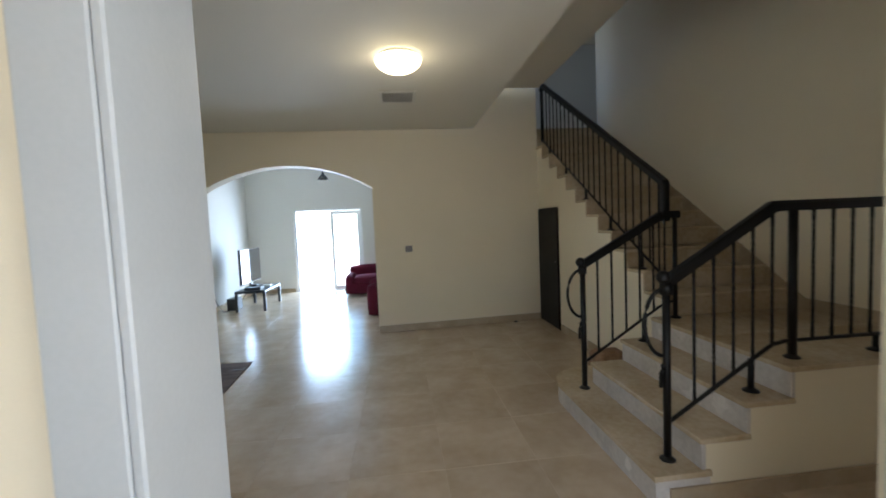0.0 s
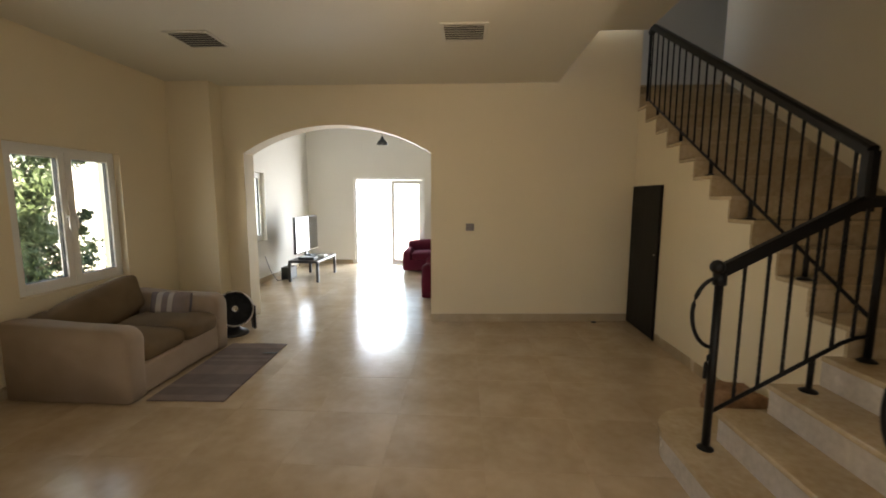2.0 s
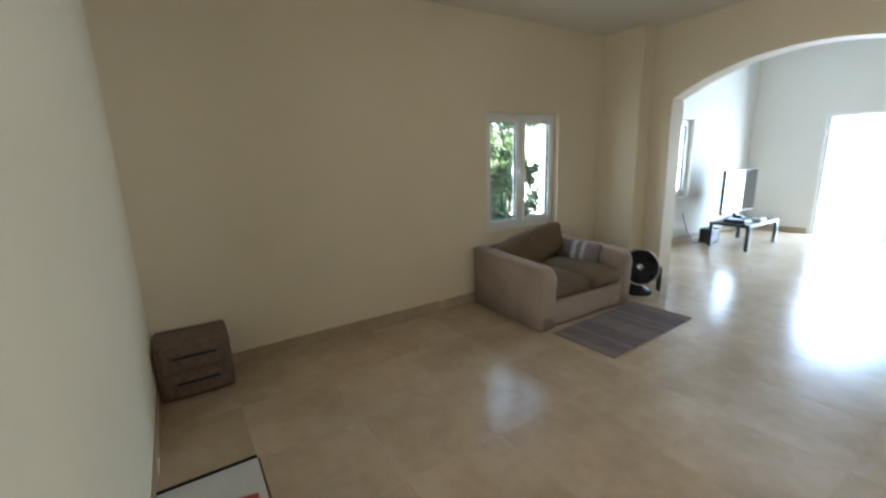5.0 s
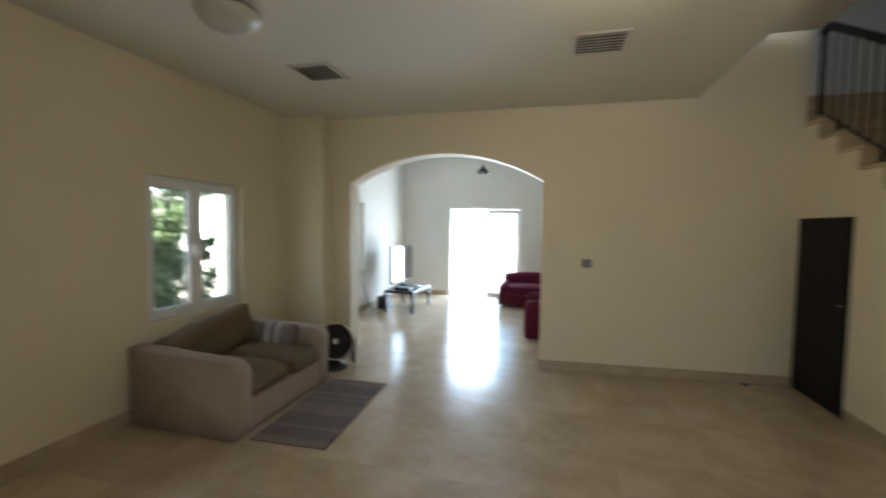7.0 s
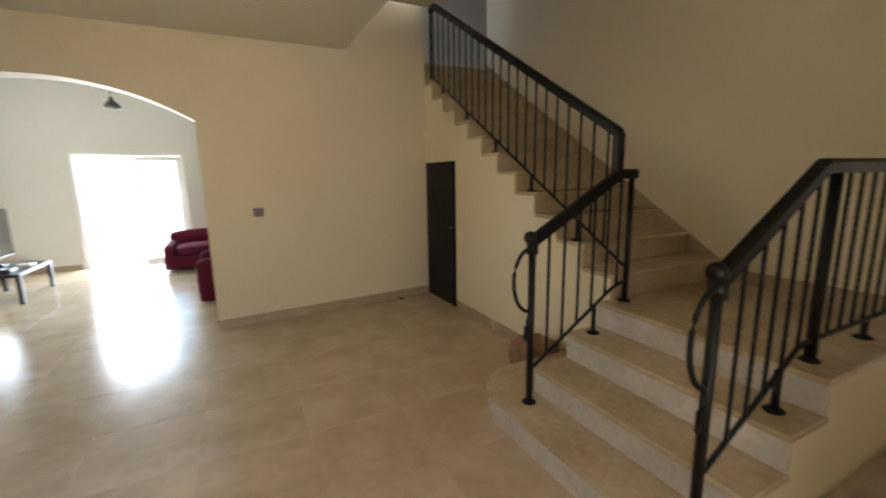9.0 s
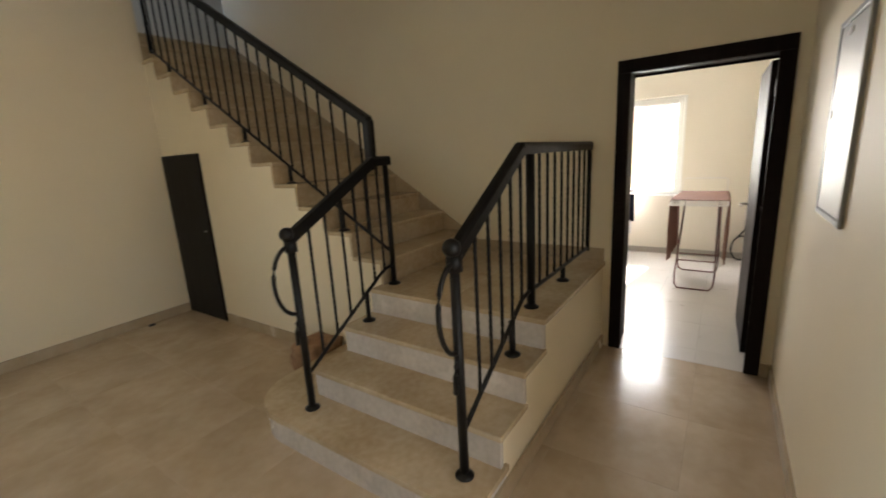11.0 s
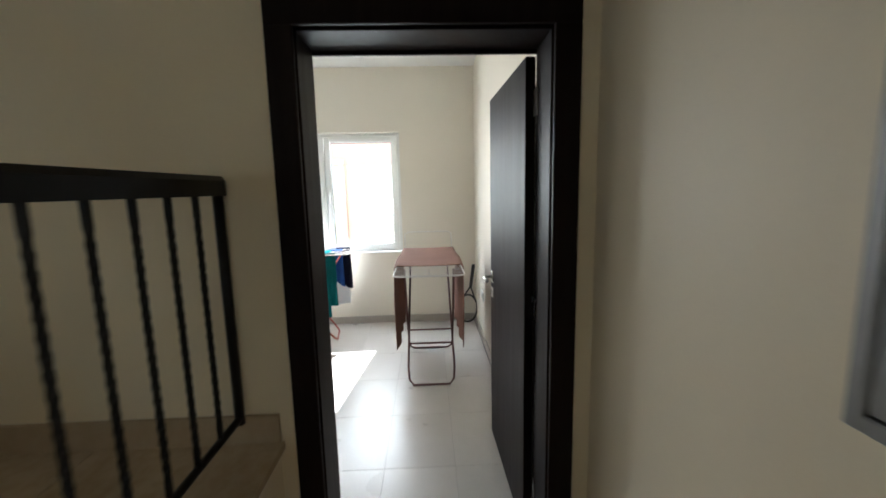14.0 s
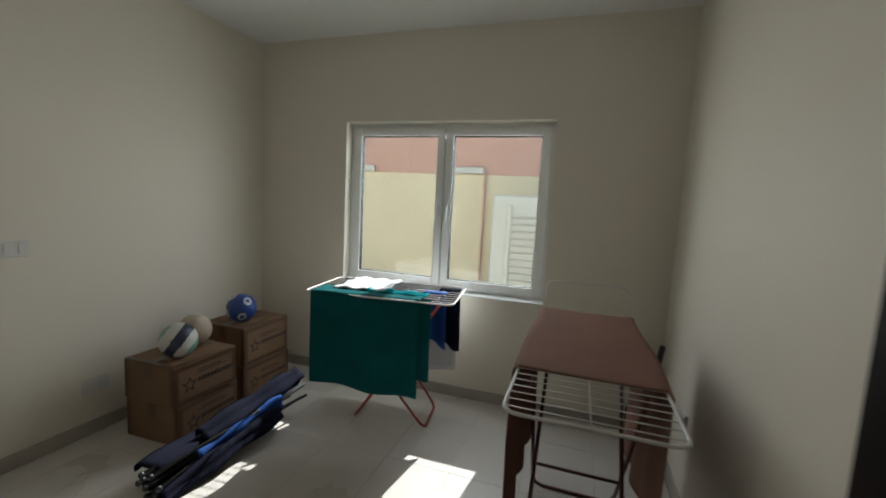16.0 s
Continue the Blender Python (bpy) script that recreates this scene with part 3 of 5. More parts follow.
while y < YT - 0.05:
    baluster(upper, CX, y, up_low(y), up_top(y) - 0.03)
    y += 0.1285
for k in (2, 4, 6, 8, 10):
    y = 3.40 + GO * (k - 1) + 0.135
    post(upper, CX, y, 0.70 + RISE * k, up_low(y), 0.016)
# the outer railing
outer = holder("stair_railing", NX, YBR, 0.175, "black wrought iron stair railing beside the corridor", "railing", "stair railings")
newel(outer, NX, YBR, 0.175, ZT + 0.01, 1)
handrail(outer, [(NX, YBR, ZT - 0.02), (2.42, YBR, RZ), (3.69, YBR, RZ)], h=0.06)
post(outer, 2.55, YBR, 0.70, RZ - 0.02, 0.024)
post(outer, 3.10, YBR, 0.70, 0.79, 0.016)
post(outer, 2.29, YBR, 0.525, low_z(2.29), 0.017)
adopt(tubes("bottom_rail", IRON, [[(NX, YBR, 0.385), (2.42, YBR, 0.785), (2.5, YBR, 0.80), (3.69, YBR, 0.80)]], 0.012), outer)
bm = bmesh.new()
add_tube(bm, [(3.69, YBR, 0.78), (3.69, YBR, RZ)], 0.016, 10)
adopt(finish(bm, "end_post", IRON, smooth=True), outer)
for x in (1.94, 2.06, 2.18, 2.30, 2.42):
    baluster(outer, x, YBR, low_z(x), top_z(x) + 0.02)
for i in range(8):
    baluster(outer, 2.68 + 0.126 * i, YBR, 0.80, RZ - 0.02)


# ---- doors ----
cup = holder("cupboard_door", 2.52, 6.03, 0, "closed dark wooden cupboard door under the stairs", "door")
tagged(cup, kind="structure")
adopt(boxes("leaf", CUPBOARD, [(2.494, 2.512, 5.665, 6.39, 0.012, 1.70)], bevel=0.003), cup)
adopt(boxes("frame", CUPBOARD, [(2.500, 2.519, 5.655, 5.664, 0, 1.71), (2.500, 2.519, 5.664, 6.40, 1.701, 1.712)]), cup)
adopt(lathe("knob", CHROME, [(0, 0.0), (0.009, 0.0), (0.009, 0.008), (0.0, 0.010)], (2.49, 5.72, 0.95)), cup)

ud = holder("door_utility", XR, 1.66, 0, "open dark wenge door in a wide dark wooden frame", "door")
tagged(ud, kind="structure")
J = 0.035
FY0, FY1, FZ = 1.183, 2.147, 2.13
FW = 0.085
adopt(boxes("door_frame", WENGE, [(XR - 0.018, XR - 0.001, FY0, FY0 + FW, 0, FZ - FW), (XR - 0.018, XR - 0.001, FY1 - FW, FY1, 0, FZ - FW), (XR - 0.018, XR - 0.001, FY0, FY1, FZ - FW, FZ)], bevel=0.004, seg=2), ud)
adopt(boxes("jamb", WENGE, [(XR - 0.002, XR + T + 0.014, DY0 - 0.002, DY0 + J, 0, DZ), (XR - 0.002, XR + T + 0.014, DY1 - J, DY1 + 0.002, 0, DZ), (XR - 0.002, XR + T + 0.014, DY0 + J, DY1 - J, DZ - J, DZ + 0.002),
      (XR + 0.05, XR + 0.09, DY0 + J, DY0 + J + 0.015, 0, DZ - J), (XR + 0.05, XR + 0.09, DY1 - J - 0.015, DY1 - J, 0, DZ - J), (XR + 0.05, XR + 0.09, DY0 + J, DY1 - J, DZ - J - 0.015, DZ - J)], bevel=0.002), ud)
adopt(boxes("inner_casing", WENGE, [(XR + T + 0.013, XR + T + 0.028, YU0 + 0.002, YU0 + 0.075, 0, FZ), (XR + T + 0.013, XR + T + 0.028, FY1 - 0.06, FY1 + 0.02, 0, FZ), (XR + T + 0.013, XR + T + 0.028, YU0 + 0.075, FY1 - 0.06, FZ - 0.08, FZ)], bevel=0.003), ud)
leafm = Matrix.Translation((XR + T + 0.03, 1.262, 0)) @ Matrix.Rotation(radians(1.2), 4, 'Z')
leaf = adopt(boxes("leaf", WENGE, [(0.0, 0.80, -0.02, 0.02, 0.008, 2.045)], bevel=0.003, m=leafm), ud)
bm = bmesh.new()
add_tube(bm, [leafm @ Vector(p) for p in ((0.735, 0.02, 1.03), (0.735, 0.065, 1.03), (0.72, 0.072, 1.03), (0.62, 0.072, 1.028))], 0.010, 10)
add_box(bm, 0.715, 0.755, 0.019, 0.027, 0.995, 1.065, bevel=0.003, m=leafm)
add_box(bm, 0.715, 0.755, 0.019, 0.027, 0.905, 0.965, bevel=0.003, m=leafm)
add_tube(bm, [leafm @ Vector(p) for p in ((0.735, -0.02, 1.03), (0.735, -0.06, 1.03), (0.62, -0.065, 1.028))], 0.010, 10)
h = finish(bm, "handle", CHROME, smooth=True)
adopt(h, ud)
adopt(boxes("hinge", CHROME, [(XR + T - 0.02, XR + T + 0.03, DY0 + J, DY0 + J + 0.006, zz, zz + 0.10) for zz in (0.2, 1.0, 1.82)], bevel=0.002), ud)

# entrance opening trim, painted white, seen at the start
ent = holder("door_entrance", 0.6, 1.0, 0, "white painted entrance door frame, door standing open", "door")
tagged(ent, kind="structure")
DOOR_PAINT = surface("grey_white_door_paint", (0.46, 0.47, 0.46), (0.40, 0.41, 0.40), rough=0.45, scale=2, fine=90, bump=0.04)
adopt(boxes("door_frame", DOOR_PAINT, [(-0.10, -0.08, 0.88, 1.167, 0, 2.43), (1.50, 1.52, 0.88, 1.09, 0, 2.43), (-0.10, 1.52, 0.88, 1.09, 2.43, 2.45), (-0.21, -0.10, 0.878, 0.899, 0, 2.55)], bevel=0.004), ent)


# ---- windows ----
def casement(name, axis, plane, a0, a1, z0, z1, out, label):
    """A two-leaf white window. axis x: it stands in the plane x = plane. out: +1 or -1, the way out."""
    w = holder(name, plane if axis == 'x' else (a0 + a1) / 2, (a0 + a1) / 2, z0, label, "window")
    tagged(w, kind="structure")

    def bx(n, mat, items, bev=0.004):
        return adopt(boxes(n, mat, [(plane + out * min(p, q) if out > 0 else plane - max(p, q), plane + out * max(p, q) if out > 0 else plane - min(p, q), *r) for p, q, *r in items], bevel=bev, seg=2), w)
    f = 0.045
    mid = (a0 + a1) / 2
    bx("frame", PVC, [(0.0, 0.07, a0, a0 + f, z0, z1), (0.0, 0.07, a1 - f, a1, z0, z1), (0.0, 0.07, a0 + f, a1 - f, z0, z0 + f), (0.0, 0.07, a0 + f, a1 - f, z1 - f, z1), (0.0, 0.07, mid - 0.02, mid + 0.02, z0 + f, z1 - f)])
    s = 0.062
    for b0, b1 in ((a0 + f - 0.008, mid - 0.004), (mid + 0.004, a1 - f + 0.008)):
        c0, c1 = z0 + f - 0.008, z1 - f + 0.008
        bx("sash", PVC, [(-0.018, 0.045, b0, b0 + s, c0, c1), (-0.018, 0.045, b1 - s, b1, c0, c1), (-0.018, 0.045, b0 + s, b1 - s, c0, c0 + s), (-0.018, 0.045, b0 + s, b1 - s, c1 - s, c1)])
        bx("seal", RUBBER, [(-0.004, 0.03, b0 + s - 0.001, b0 + s + 0.006, c0 + s, c1 - s), (-0.004, 0.03, b1 - s - 0.006, b1 - s + 0.001, c0 + s, c1 - s), (-0.004, 0.03, b0 + s + 0.006, b1 - s - 0.006, c0 + s - 0.001, c0 + s + 0.006), (-0.004, 0.03, b0 + s + 0.006, b1 - s - 0.006, c1 - s - 0.006, c1 - s + 0.001)], 0)
        g = bx("pane", GLASS, [(0.012, 0.016, b0 + s, b1 - s, c0 + s, c1 - s)], 0)
        g.visible_shadow = False
    zc = (z0 + z1) / 2
    for o in (-0.035, 0.035):
        bx("handle", PVC, [(-0.03, -0.017, mid + o - 0.012, mid + o + 0.012, zc - 0.045, zc + 0.045), (-0.055, -0.03, mid + o - 0.009, mid + o + 0.009, zc + 0.0, zc + 0.02), (-0.058, -0.042, mid + o - 0.009, mid + o + 0.009, zc - 0.10, zc + 0.02)], 0.003)
    return w


casement("window_hall", 'x', XL - 0.07, WY0, WY1, WZ0, WZ1, -1, "white two-leaf casement window looking on a garden")
casement("window_utility", 'x', XU + 0.10, UY0, UY1, UZ0, UZ1, 1, "white two-leaf casement window in the utility room")
casement("window_living", 'x', LX - 0.08, LW0, LW1, LZ0, LZ1, -1, "white two-leaf casement window in the living room")
tagged(boxes("trim", PVC, [(XU - 0.012, XU + 0.10, UY0 + 0.001, UY1 - 0.001, UZ0 - 0.0, UZ0 + 0.012)], bevel=0.003), "white window sill board", "trim", kind="structure")

pd = holder("patio_door", -1.36, LY, 0, "white framed sliding glass patio door, partly open", "door")
tagged(pd, kind="structure")
adopt(boxes("frame", PVC, [(SX0, SX0 + 0.06, LY + 0.03, LY + 0.15, 0, SZ), (SX1 - 0.06, SX1, LY + 0.03, LY + 0.15, 0, SZ), (SX0 + 0.06, SX1 - 0.06, LY + 0.03, LY + 0.15, SZ - 0.05, SZ), (SX0 + 0.06, SX1 - 0.06, LY + 0.03, LY + 0.15, -0.02, 0.02)], bevel=0.004), pd)
adopt(boxes("sliding_leaf", PVC, [(-1.32, -1.25, LY + 0.06, LY + 0.10, 0.02, 1.98), (-0.66, -0.59, LY + 0.06, LY + 0.10, 0.02, 1.98), (-1.25, -0.66, LY + 0.06, LY + 0.10, 0.02, 0.10), (-1.25, -0.66, LY + 0.06, LY + 0.10, 1.90, 1.98)], bevel=0.004), pd)
g = adopt(boxes("pane", GLASS, [(-1.25, -0.66, LY + 0.078, LY + 0.083, 0.10, 1.90)]), pd)
g.visible_shadow = False


# ---- ceiling fittings ----
def dome_lamp(x, y, z, mat, label, r=0.19):
    lamp = holder("ceiling_lamp", x, y, z, label, "lamp", "ceiling lamps")
    adopt(lathe("base", CHROME, [(0.0, 0.0), (r * 0.82, 0.0), (r * 0.86, -0.012), (r * 0.86, -0.03), (0.0, -0.03)], (x, y, z)), lamp)
    prof = [(r * math.cos(radians(a)), -0.03 - 0.105 * math.sin(radians(a))) for a in range(0, 91, 9)]
    adopt(lathe("shade", mat, [(0.0, -0.031), (r, -0.031)] + prof, (x, y, z)), lamp)
    adopt(lathe("finial", CHROME, [(0.0, -0.13), (0.012, -0.136), (0.012, -0.145), (0.0, -0.152)], (x, y, z), sides=12), lamp)
    return lamp


dome_lamp(0.40, 3.65, HC, LAMP_ON, "round frosted glass ceiling lamp, lit", 0.19)
dome_lamp(-1.87, 3.70, HC, LAMP_OFF, "round frosted glass ceiling lamp, unlit")
bulb = new("ceiling_lamp_bulb", bpy.data.lights.new("ceiling_lamp_bulb", 'POINT'))
bulb.data.energy, bulb.data.color, bulb.data.shadow_soft_size = 0.8, (1.0, 0.80, 0.50), 0.12
bulb.location = (0.40, 3.65, HC - 0.26)


def air_vent(x, y, s=0.19, mat=None):
    v = holder("air_vent", x, y, HC, "white louvred square air vent in the ceiling", "vent", "ceiling vents")
    adopt(boxes("frame", PVC_GREY, [(x - s, x - s + 0.03, y - s, y + s, HC - 0.012, HC), (x + s - 0.03, x + s, y - s, y + s, HC - 0.012, HC), (x - s + 0.03, x + s - 0.03, y - s, y - s + 0.03, HC - 0.012, HC), (x - s + 0.03, x + s - 0.03, y + s - 0.03, y + s, HC - 0.012, HC)], bevel=0.002), v)
    # flat plate in dark grey, painting the shade of the duct behind the slats
    adopt(boxes("duct", DUCT_SHADE, [(x - s + 0.03, x + s - 0.03, y - s + 0.03, y + s - 0.03, HC - 0.003, HC - 0.001)]), v)
    n = 7
    for i in range(n):
        yy = y - s + 0.05 + (2 * s - 0.10) * i / (n - 1)
        m = Matrix.Translation((x, yy, HC - 0.010)) @ Matrix.Rotation(radians(35), 4, 'X')
        adopt(boxes("slat", PVC_GREY, [(-s + 0.03, s - 0.03, -0.013, 0.013, -0.0015, 0.0015)], m=m), v)
    return v


# dark grey stands in for shade inside the vents
DUCT_SHADE = surface("dark_grey_duct_shade", (0.13, 0.12, 0.105), rough=0.8, bump=0)
PVC_GREY = surface("pale_grey_vent_enamel", (0.68, 0.65, 0.57), rough=0.45, scale=5, bump=0)
air_vent(0.40, 4.71)
air_vent(-1.90, 4.77)
air_vent(-1.78, 2.62)

pend = holder("pendant_lamp", -1.05, 8.5, 2.5, "dark cone-shaped metal pendant lamp on a cord", "lamp")
adopt(lathe("shade", BLACK_PLASTIC, [(0.02, 0.14), (0.03, 0.10), (0.07, 0.06), (0.105, 0.0), (0.10, 0.0), (0.065, 0.055), (0.02, 0.09)], (-1.05, 8.5, 2.50)), pend)
adopt(tubes("cord", BLACK_PLASTIC, [[(-1.05, 8.5, 2.62), (-1.05, 8.5, 3.38)]], 0.004), pend)
adopt(lathe("bulb", LAMP_OFF, [(0.0, 0.0), (0.03, 0.01), (0.035, 0.035), (0.015, 0.07), (0.0, 0.07)], (-1.05, 8.5, 2.505), sides=14), pend)


# ---- wall fittings ----
def plate(name, x, y, z, axis, w, h, mat, label, category, sign, buttons=1):
    """A switch or socket plate on a wall; axis is the wall's normal, sign the way it faces."""
    p = holder(name, x, y, z, label, category)
    d = 0.010

    def b(n, m, a0, a1, z0, z1, d0, d1, bev):
        lo, hi = sorted((sign * d0, sign * d1))
        if axis == 'x':
            return adopt(boxes(n, m, [(x + lo, x + hi, y + a0, y + a1, z + z0, z + z1)], bevel=bev, seg=2), p)
        return adopt(boxes(n, m, [(x + a0, x + a1, y + lo, y + hi, z + z0, z + z1)], bevel=bev, seg=2), p)
    b("plate", mat, -w / 2, w / 2, -h / 2, h / 2, 0.0005, d, 0.003)
    k = w / buttons
    for i in range(buttons):
        b("rocker", mat, -w / 2 + k * i + k * 0.22, -w / 2 + k * (i + 1) - k * 0.22, -h * 0.3, h * 0.3, d - 0.001, d + 0.004, 0.0015)
    return p


plate("light_switch", 0.484, arch_wall_y(0.484) - 0.001, 1.205, 'y', 0.10, 0.09, GREY_PLASTIC, "grey metal light switch on the cream wall", "switch", -1, 2)
plate("light_switch", 1.77, 1.12, 1.215, 'y', 0.08, 0.085, STEEL, "grey steel light switch on the corridor wall", "switch", 1, 1)
plate("wall_socket", 6.44, YU0, 0.47, 'y', 0.15, 0.09, PLASTIC, "white double wall socket", "socket", 1, 2)
plate("wall_socket", 5.68, YU1, 0.31, 'y', 0.15, 0.09, PLASTIC, "white double wall socket near the boxes", "socket", -1, 2)
plate("light_switch", 5.33, YU1, 1.20, 'y', 0.12, 0.09, PLASTIC, "white light switch in the utility room", "switch", -1, 2)

eb = holder("electrical_panel", 2.64, 1.12, 1.23, "grey steel electrical distribution panel on the wall", "electrical panel")
adopt(boxes("frame", STEEL, [(2.40, 2.425, 1.121, 1.136, 1.235, 1.985), (2.83, 2.855, 1.121, 1.136, 1.235, 1.985), (2.425, 2.83, 1.121, 1.136, 1.235, 1.258), (2.425, 2.83, 1.121, 1.136, 1.962, 1.985)], bevel=0.003), eb)
adopt(boxes("door", STEEL, [(2.428, 2.827, 1.122, 1.133, 1.261, 1.959)], bevel=0.003), eb)
adopt(boxes("latch", BLACK_PLASTIC, [(2.795, 2.817, 1.133, 1.138, 1.62, 1.655)], bevel=0.002), eb)
adopt(boxes("label_plate", CHROME, [(2.62, 2.70, 1.133, 1.135, 1.91, 1.935)]), eb)


# ---- cloth and cushions ----
def cushion(name, mat, x0, x1, y0, y1, z0, z1, parent, bulge=0.03, bevel=0.045, m=None, seed=0, sag=0.0):
    """A soft upholstered block with rounded edges and a slightly uneven, bulging surface."""
    bm = bmesh.new()
    add_box(bm, x0, x1, y0, y1, z0, z1)
    bmesh.ops.subdivide_edges(bm, edges=bm.edges[:], cuts=9, use_grid_fill=True)
    c = Vector(((x0 + x1) / 2, (y0 + y1) / 2, (z0 + z1) / 2))
    h = Vector(((x1 - x0) / 2, (y1 - y0) / 2, (z1 - z0) / 2))
    r = min(bevel, h.x * 0.95, h.y * 0.95, h.z * 0.95)
    for v in bm.verts:
        d = v.co - c
        core = Vector((max(-h.x + r, min(h.x - r, d.x)), max(-h.y + r, min(h.y - r, d.y)), max(-h.z + r, min(h.z - r, d.z))))
        off = d - core
        if off.length > 1e-6:
            off = off.normalized() * r
        u = Vector((d.x / h.x, d.y / h.y, d.z / h.z))
        b = (1 - min(1, abs(u.x)) ** 2) * (1 - min(1, abs(u.y)) ** 2) if abs(u.z) > 0.8 else 0
        p = c + core + off
        p.z += math.copysign(bulge * b, d.z) - sag * b
        wob = noise.noise(Vector((p.x * 5 + seed, p.y * 5, p.z * 5))) * 0.010
        p += (off.normalized() if off.length > 0 else Vector((0, 0, 0))) * wob
        v.co = p
    if m is not None:
        bmesh.ops.transform(bm, matrix=m, verts=bm.verts)
    return adopt(finish(bm, name, mat, smooth=True), parent)


def drape(name, mat, fn, nu, nv, parent, thick=0.004):
    """A cloth: fn(u, v) gives its points; it has a real thickness."""
    bm = bmesh.new()
    g = [[bm.verts.new(fn(i / nu, j / nv)) for j in range(nv + 1)] for i in range(nu + 1)]
    for i in range(nu):
        for j in range(nv):
            bm.faces.new((g[i][j], g[i + 1][j], g[i + 1][j + 1], g[i][j + 1]))
    ob = finish(bm, name, mat, smooth=True)
    s = ob.modifiers.new("thickness", 'SOLIDIFY')
    s.thickness = thick
    return adopt(ob, parent)


# ---- hall: sofa ----
SX, SXF = -3.06, -2.09
sofa = holder("sofa", -2.6, 4.58, 0, "taupe fabric two-seat sofa with slumped cushions under the window", "sofa")
cushion("base", SOFA_SIDE, SX, SXF + 0.01, 3.95, 5.19, 0.012, 0.27, sofa, bulge=0, bevel=0.03, seed=1)


def sofa_arm(y0, y1, mat, seed):
    """A padded arm whose top rolls down at the front."""
    front, top, r, soft = SXF + 0.035, 0.585, 0.11, 0.012
    prof = [(SX, 0.012), (SX, top + 0.035), (SX + 0.2, top + 0.03), (SX + 0.5, top + 0.012)]
    for k in range(9):
        a = radians(90 - 90 * k / 8)
        prof.append((front - r + r * math.cos(a), top - r + r * math.sin(a)))
    prof += [(front - 0.006, 0.32), (front - 0.012, 0.16), (front - 0.016, 0.012)]
    mx, mz = (SX + front) / 2, 0.32
    bm = bmesh.new()
    rings = []
    for k in range(9):
        u = k / 8
        e = soft * (1 - math.sin(math.pi * u) ** 0.2)
        yy = y0 + (y1 - y0) * u
        ring = []
        for px, pz in prof:
            wob = 0.006 * noise.noise(Vector((px * 6 + seed, yy * 6, pz * 6)))
            ring.append(bm.verts.new((px - e * (px - mx) / abs(px - mx), yy + wob, pz - e * (1 if pz > mz else 0) + wob)))
        rings.append(ring)
    n = len(prof)
    for a, b in zip(rings, rings[1:]):
        for q in range(n):
            bm.faces.new((a[q], a[(q + 1) % n], b[(q + 1) % n], b[q]))
    bm.faces.new(rings[0])
    bm.faces.new(rings[-1])
    return adopt(finish(bm, "armrest", mat, smooth=True), sofa)


sofa_arm(3.925, 4.10, SOFA_SIDE, 2)
sofa_arm(5.05, 5.22, SOFA_SIDE, 3)
cushion("seat_cushion", SOFA, -2.80, SXF + 0.02, 4.11, 4.61, 0.25, 0.40, sofa, bulge=0.045, bevel=0.075, seed=4)
cushion("seat_cushion", SOFA, -2.80, SXF + 0.05, 4.60, 5.045, 0.25, 0.425, sofa, bulge=0.03, bevel=0.075, seed=5)
cushion("backrest", SOFA, SX - 0.02, -2.86, 4.11, 5.05, 0.25, 0.62, sofa, bulge=0.01, bevel=0.04, seed=6)
slump = Matrix(((1, 0, 0, 0), (0, 1, 0, 0), (0, 0.20, 1, -0.20 * 4.6), (0, 0, 0, 1)))
lean = slump @ Matrix.Translation((-2.86, 0, 0.40)) @ Matrix.Rotation(radians(-16), 4, 'Y') @ Matrix.Translation((2.86, 0, -0.40))
cushion("back_cushion", SOFA, -2.98, -2.77, 4.11, 5.05, 0.36, 0.72, sofa, bulge=0.03, bevel=0.07, m=lean, seed=7)
for x in (SX + 0.08, SXF - 0.08):
    for y in (4.02, 5.13):
        adopt(boxes("foot", BLACK_PLASTIC, [(x - 0.025, x + 0.025, y - 0.025, y + 0.025, 0, 0.045)], bevel=0.004), sofa)

pil = holder("throw_pillow", -2.50, 4.93, 0.42, "striped brown and cream throw pillow on the sofa", "pillow")
pm = Matrix.Translation((-2.47, 4.955, 0.515)) @ Matrix.Rotation(radians(-16), 4, 'X')
strips = [(-0.20, -0.12, GREY_FAB2), (-0.12, -0.06, STRIPE), (-0.06, 0.0, GREY_FAB), (0.0, 0.05, STRIPE), (0.05, 0.20, GREY_FAB)]
for a, b, mt in strips:
    bm = bmesh.new()
    n, mm = 5, 10
    for sgn in (-1, 1):
        gr = []
        for i in range(n + 1):
            x = a + (b - a) * i / n
            row = []
            for j in range(mm + 1):
                z = -0.115 + 0.23 * j / mm
                t = max(0, 1 - (x / 0.205) ** 4) * max(0, 1 - (z / 0.12) ** 4)
                row.append(bm.verts.new(pm @ Vector((x, sgn * 0.055 * math.sqrt(t), z))))
            gr.append(row)
        for i in range(n):
            for j in range(mm):
                bm.faces.new((gr[i][j], gr[i + 1][j], gr[i + 1][j + 1], gr[i][j + 1]))
    adopt(finish(bm, "stripe", mt, smooth=True), pil)

# ---- hall: rug ----
rug = holder("rug", -1.7, 4.65, 0, "small grey-brown striped woven rug on the marble floor", "rug")
rm = Matrix.Translation((-1.74, 4.65, 0)) @ Matrix.Rotation(radians(2.5), 4, 'Z')
ys, k = -0.63, 0
rr = random.Random(4)
